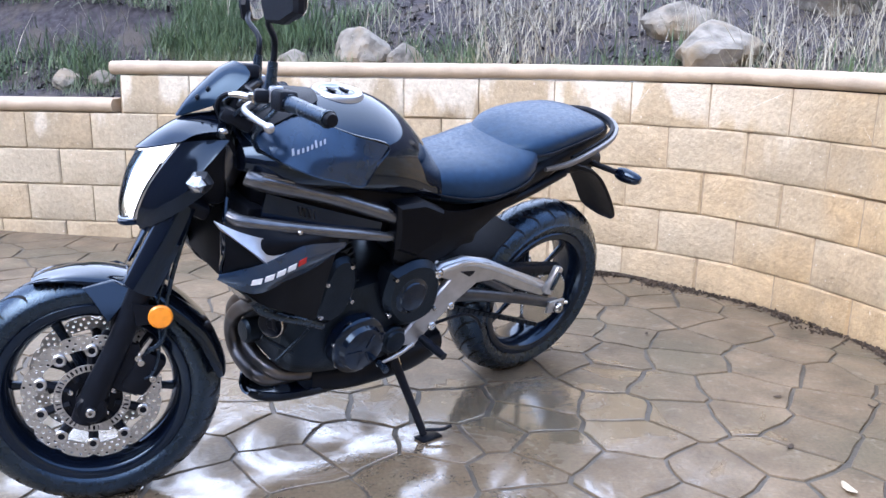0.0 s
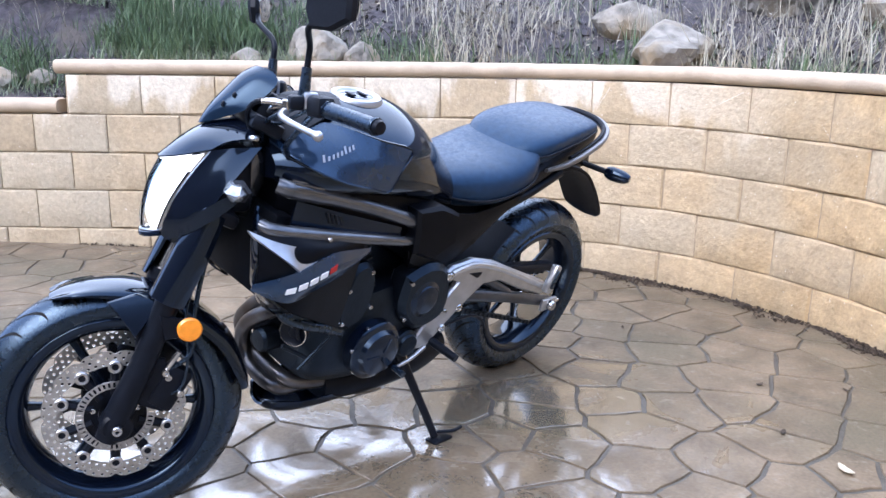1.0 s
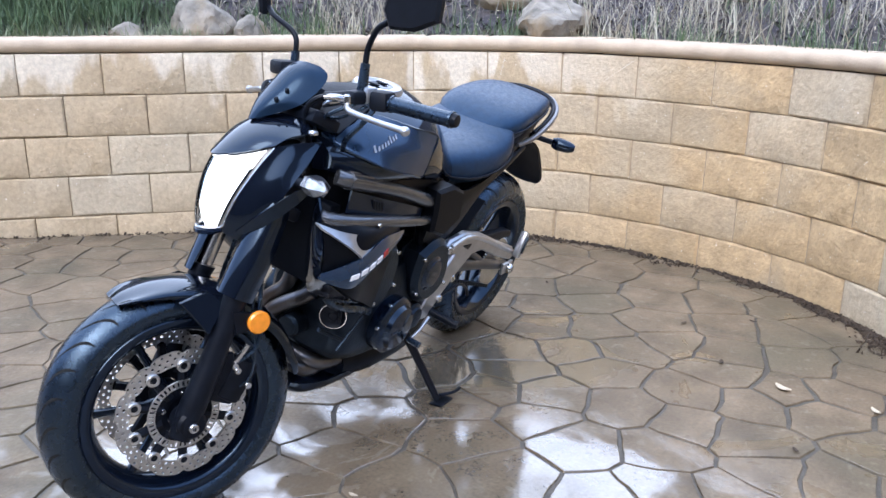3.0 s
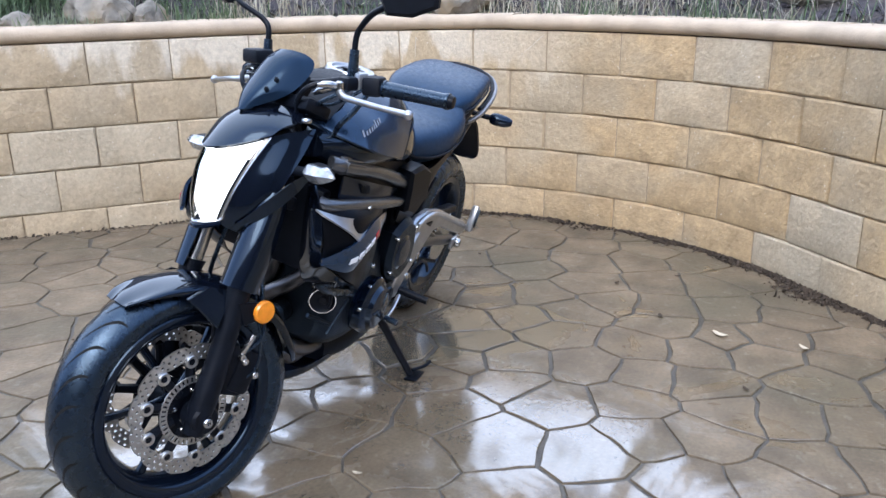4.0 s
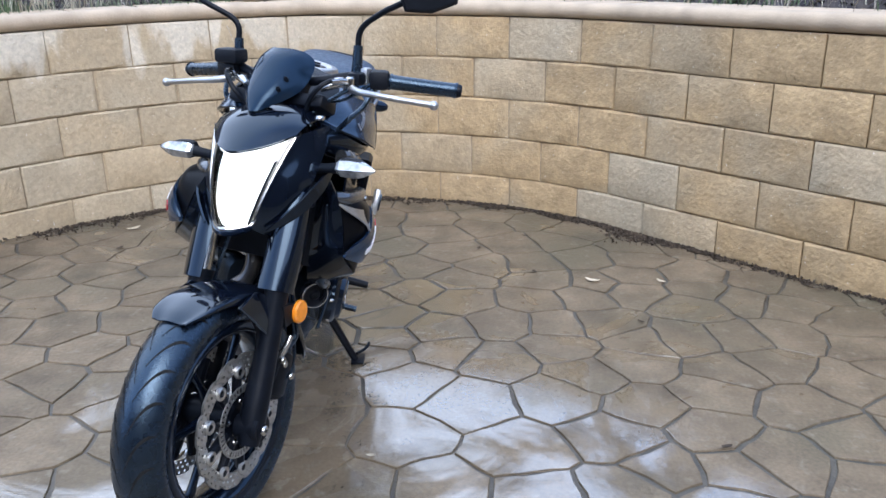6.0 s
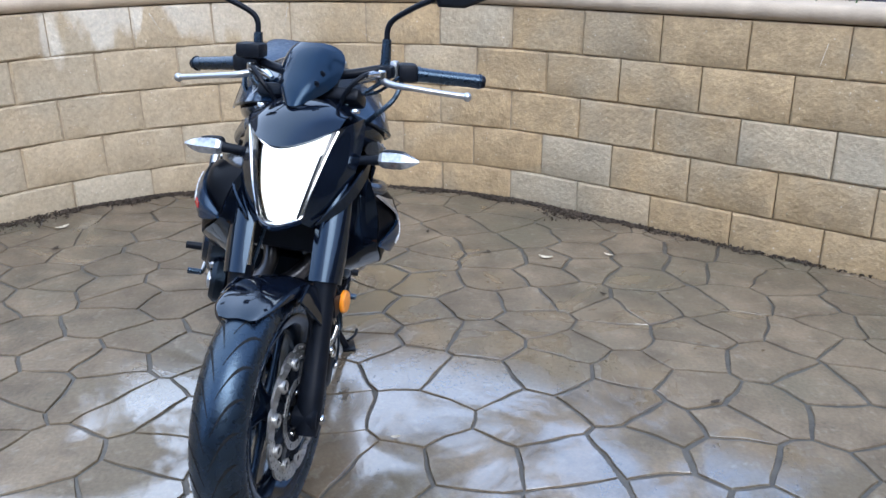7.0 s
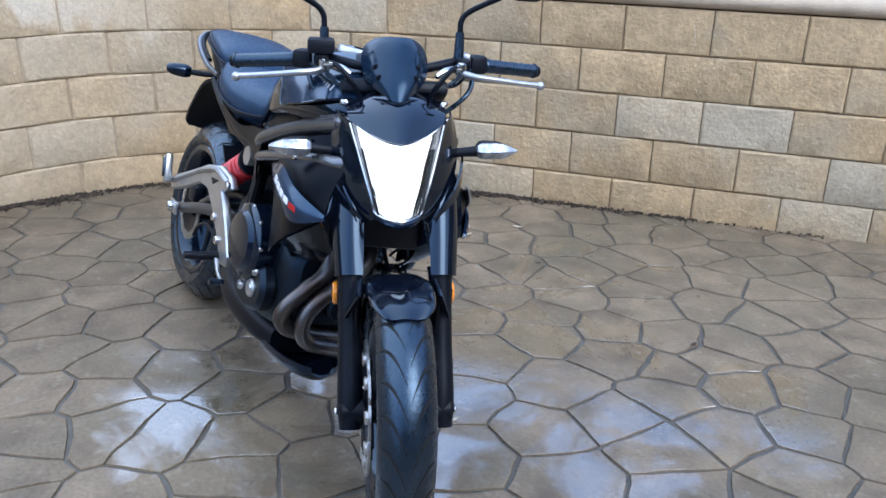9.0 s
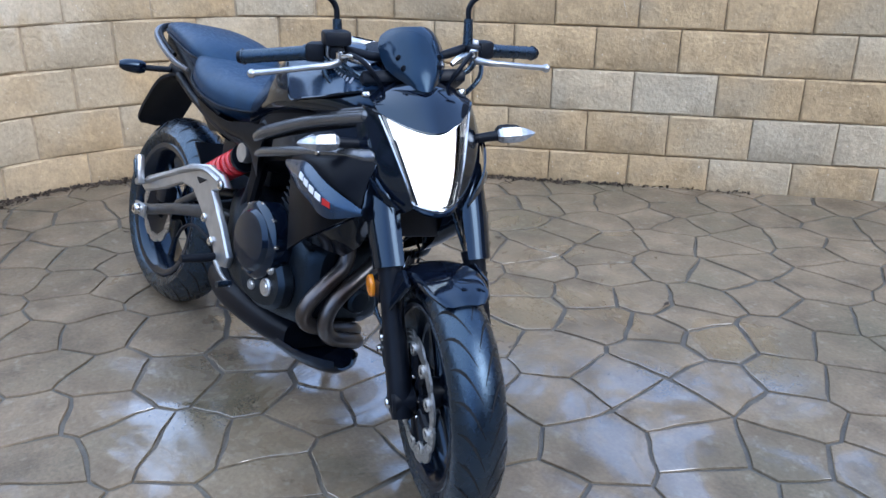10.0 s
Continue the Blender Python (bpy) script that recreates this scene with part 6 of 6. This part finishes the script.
def blades(name, spots, height, spread, width, mat, seed, lean=0.45, bend=1.0):
    """Tufts of thin bent blades in one mesh."""
    d = random.Random(seed)
    bm = bmesh.new()
    for s, out, count in spots:
        for _ in range(count):
            p = slope_point(s + d.gauss(0, spread), max(0.16, out + d.gauss(0, spread * 0.7)))
            h = height * d.uniform(0.5, 1.25)
            a = d.uniform(0, 2 * math.pi)
            tilt = abs(d.gauss(0, lean))
            way = Vector((math.cos(a) * math.sin(tilt), math.sin(a) * math.sin(tilt), math.cos(tilt)))
            droop = Vector((math.cos(a), math.sin(a), -0.8)) * h * d.uniform(0.02, 0.16) * bend
            w = Vector((-math.sin(a + d.uniform(-1, 1)), math.cos(a), 0)) * width * d.uniform(0.6, 1.3)
            pts = [p - Vector((0, 0, 0.01)), p + way * h * 0.5 + droop * 0.2, p + way * h + droop]
            rings(bm, [[q - w * k, q + w * k] for q, k in zip(pts, (1.0, 0.8, 0.15))], closed=False, cap=False)
    ob = part(name, bm, mat)
    return ob


d = random.Random(5)
straw = [(-1.40 + d.gauss(0, 0.28), d.uniform(0.20, 0.9), 34) for _ in range(18)] + [(-0.10 + d.gauss(0, 0.3), d.uniform(0.20, 1.0), 34) for _ in range(18)]
straw += [(d.uniform(0.2, 4.2), d.uniform(0.25, 1.1), 22) for _ in range(42)] + [(d.uniform(-1.6, 0.2), d.uniform(0.3, 1.8), 16) for _ in range(26)] + [(d.uniform(-5, -2.0), d.uniform(0.6, 1.8), 12) for _ in range(22)]
tagged(blades("dry_grass", straw, 0.30, 0.11, 0.0020, STRAW, 3, lean=0.72, bend=1.8), "pale dry grass stalks on the slope", "dry grass", kind="stuff")
green = [(-3.0 + d.gauss(0, 0.32), d.uniform(0.25, 0.9), 90) for _ in range(40)] + [(-1.75 + d.gauss(0, 0.2), d.uniform(0.2, 0.5), 40) for _ in range(7)] + [(d.uniform(-5.4, -3.3), d.uniform(0.3, 1.5), 55) for _ in range(60)]
green += [(d.uniform(-1.0, 4.0), d.uniform(0.16, 0.7), 26) for _ in range(40)] + [(d.uniform(-5, 2), d.uniform(1.0, 2.0), 30) for _ in range(30)]
tagged(blades("green_grass", green, 0.17, 0.09, 0.0030, GRASS, 4, lean=0.6), "grey-green grass tufts behind the wall", "grass", kind="stuff")

low = [(d.uniform(-3.4, 1.5), d.uniform(0.15, 0.34), 34) for _ in range(95)] + [(d.uniform(-5.4, -2.2), d.uniform(0.2, 1.0), 40) for _ in range(120)]
tagged(blades("low_grass", low, 0.085, 0.06, 0.0026, SAGE, 14, lean=0.9), "low grey-green grass along the wall top", "grass", kind="stuff")
tangle = [(d.uniform(-1.8, 3.5), d.uniform(0.2, 1.2), 9) for _ in range(85)]
tagged(blades("dead_stalks", tangle, 0.42, 0.15, 0.0016, STALK, 15, lean=0.95, bend=2.6), "tangle of thin grey dead stalks on the slope", "dead stalks", kind="stuff")


chips = bmesh.new()
d = random.Random(8)
for _ in range(5200):
    s, out = d.uniform(-5.5, 4.5), 0.16 + abs(d.gauss(0, 0.8))
    p = slope_point(s, out)
    size = d.uniform(0.008, 0.030)
    m = Matrix.Translation(p + Vector((0, 0, size * 0.25))) @ Euler((d.gauss(0, 0.6), d.gauss(0, 0.6), d.uniform(0, 6.3))).to_matrix().to_4x4()
    v = [chips.verts.new(m @ Vector(c)) for c in ((-size, -size * 0.35, 0), (size, -size * 0.25, 0), (size * 0.8, size * 0.35, 0), (-size * 0.9, size * 0.3, 0), (0, 0, size * 0.45))]
    for q in ((0, 1, 4), (1, 2, 4), (2, 3, 4), (3, 0, 4)):
        chips.faces.new([v[i] for i in q])
tagged(part("mulch_chips", chips, MULCH), "dark bark mulch chips on the slope", "mulch", kind="stuff")

bits = bmesh.new()
d = random.Random(9)
for _ in range(900):
    p = slope_point(d.uniform(-5.5, 4.5), 0.2 + abs(d.gauss(0, 0.9)))
    size = d.uniform(0.004, 0.013)
    m = Matrix.Translation(p + Vector((0, 0, size * 0.6 + 0.006))) @ Euler((d.gauss(0, 0.7), d.gauss(0, 0.7), d.uniform(0, 6.3))).to_matrix().to_4x4()
    v = [bits.verts.new(m @ Vector(c)) for c in ((-size, -size * 0.4, 0), (size, -size * 0.3, 0), (size * 0.8, size * 0.4, 0), (-size * 0.9, size * 0.3, 0), (0, 0, size * 0.4))]
    for q in ((0, 1, 4), (1, 2, 4), (2, 3, 4), (3, 0, 4)):
        bits.faces.new([v[i] for i in q])
tagged(part("pale_chips", bits, PALE), "pale bleached wood chips scattered over the mulch", "wood chips", kind="stuff")

# shrub at the low end of the wall
d = random.Random(12)
shrub = new("shrub")
base = slope_point(-4.45, 1.25)
shrub.matrix_world = Matrix.Translation(base)
tagged(shrub, "small yellow-green shrub behind the low wall", "shrub")
leaves = bmesh.new()
for k in range(14):
    a, t = d.uniform(0, 6.28), d.uniform(0.1, 0.55)
    tip = Vector((math.cos(a) * t, math.sin(a) * t, d.uniform(0.35, 0.85)))
    part("branch", tube([(0, 0, -0.03), tuple(tip * 0.5 + Vector((0, 0, 0.06))), tuple(tip)], [0.010, 0.006, 0.002], n=8, seg=6), LITTER, shrub)
    for _ in range(90):
        q = tip * d.uniform(0.35, 1.05) + Vector((d.gauss(0, 0.06), d.gauss(0, 0.06), d.gauss(0, 0.05)))
        m = Matrix.Translation(q) @ Euler((d.uniform(0, 6), d.uniform(0, 6), d.uniform(0, 6))).to_matrix().to_4x4()
        l = d.uniform(0.012, 0.026)
        v = [leaves.verts.new(m @ Vector(c)) for c in ((-l, 0, 0), (0, -l * 0.4, l * 0.1), (l, 0, 0), (0, l * 0.4, l * 0.1))]
        leaves.faces.new(v)
part("foliage", leaves, LEAF, shrub)["kind"] = "stuff"

# leaf litter along the wall's foot
d = random.Random(21)
dirt = bmesh.new()
for _ in range(9500):
    s = d.choice([d.uniform(-1.3, 0.3), d.uniform(0.6, 2.6), d.uniform(-1.8, -0.6), d.gauss(0.62, 0.12), d.gauss(1.05, 0.16), d.gauss(1.5, 0.25), d.gauss(-0.85, 0.2), d.uniform(-3.5, 3.2)])
    thick = 0.010 + 0.050 * max(0.0, noise.noise((s * 3.1, 5.0, 0.0)) + 0.30) * (1.3 if 0.6 < s < 2.5 else 2.1 if -1.9 < s < -0.6 else 1.0 if -0.6 <= s <= 0.6 else 0.35)
    p, n = wall_line(s, -abs(d.gauss(0, thick)) - 0.004)
    size = 0.0022 + 0.010 * d.random() ** 2
    m = Matrix.Translation((p.x, p.y, d.uniform(0.0, 0.008))) @ Euler((d.gauss(0, 0.7), d.gauss(0, 0.7), d.uniform(0, 6.3))).to_matrix().to_4x4()
    v = [dirt.verts.new(m @ Vector(c)) for c in ((-size, -size * 0.5, 0), (size, -size * 0.3, 0), (size * 0.8, size * 0.5, 0), (-size * 0.9, size * 0.4, 0), (0, 0, size * 0.7))]
    for q in ((0, 1, 4), (1, 2, 4), (2, 3, 4), (3, 0, 4)):
        dirt.faces.new([v[i] for i in q])
tagged(part("leaf_litter", dirt, LITTER), "dark wet leaf litter along the foot of the wall", "litter", kind="stuff")
for k in range(26):
    s = d.uniform(-0.9, 2.3)
    p, n = wall_line(s, -d.uniform(0.01, 0.09))
    a = d.uniform(0, 6.28)
    l = d.uniform(0.03, 0.10)
    q = Vector((p.x, p.y, 0.006))
    tw = part("twig", tube([tuple(q), tuple(q + Vector((math.cos(a), math.sin(a), 0.15)) * l * 0.5), tuple(q + Vector((math.cos(a + 0.3), math.sin(a + 0.3), 0.05)) * l)], [0.003, 0.002, 0.001], n=5, seg=5), LITTER)
    tagged(tw, "thin dead twig lying at the foot of the wall", "twig", group="twigs at the wall")


# weathered branch lying behind the cap
path = []
for k, s in enumerate(np.linspace(1.18, 1.58, 6)):
    q = slope_point(s, 0.22 + 0.03 * math.sin(k * 1.3))
    path.append((q.x, q.y, q.z + 0.020 + 0.012 * math.sin(k * 1.9)))
log = part("dead_branch", tube(path, [0.012, 0.024, 0.026, 0.022, 0.020, 0.010], n=30, seg=10), BLEACHED)
tagged(log, "bleached dead branch lying behind the wall cap", "branch")
part("branch_stub", tube([path[2], (path[2][0] - 0.03, path[2][1] + 0.05, path[2][2] + 0.05)], [0.012, 0.005], n=6, seg=8), BLEACHED, log)

# single fallen leaves and bits on the patio
d = random.Random(33)
for x, y, size, mat, words in ((-0.96, 1.30, 0.022, PALE, "pale dry leaf"), (0.39, 0.40, 0.013, PALE, "pale dry leaf"), (-1.43, -1.12, 0.034, PALE, "pale dry leaf"), (-0.94, 1.03, 0.030, PALE, "pale dry leaf"), (-1.38, -0.11, 0.014, LITTER, "dark wet leaf"),
                               (-1.30, 0.55, 0.016, LITTER, "dark wet leaf"), (-1.15, -1.05, 0.020, LITTER, "dark wet leaf"), (-0.55, 1.18, 0.014, LITTER, "dark wet leaf"), (0.25, 1.32, 0.016, LITTER, "dark wet leaf"), (-1.02, 0.80, 0.018, LITTER, "dark wet leaf"), (-1.5, 0.75, 0.015, LITTER, "dark wet leaf")):
    bm = bmesh.new()
    curl = d.uniform(0.15, 0.4)
    grid = [[(u * size, v * size * 0.42 * math.sqrt(max(0.02, 1 - u * u)), 0.003 + curl * size * (u * u * 0.6 + v * v * 0.3)) for v in (-1, 0, 1)] for u in np.linspace(-1, 1, 7)]
    leaf = part("fallen_leaf", patch(grid, 9, 5, 0.0006), mat)
    leaf.matrix_world = Matrix.Translation((x, y, 0.001)) @ Matrix.Rotation(d.uniform(0, 6.28), 4, "Z")
    tagged(leaf, words + " lying on the wet patio", "leaf", group="fallen leaves")
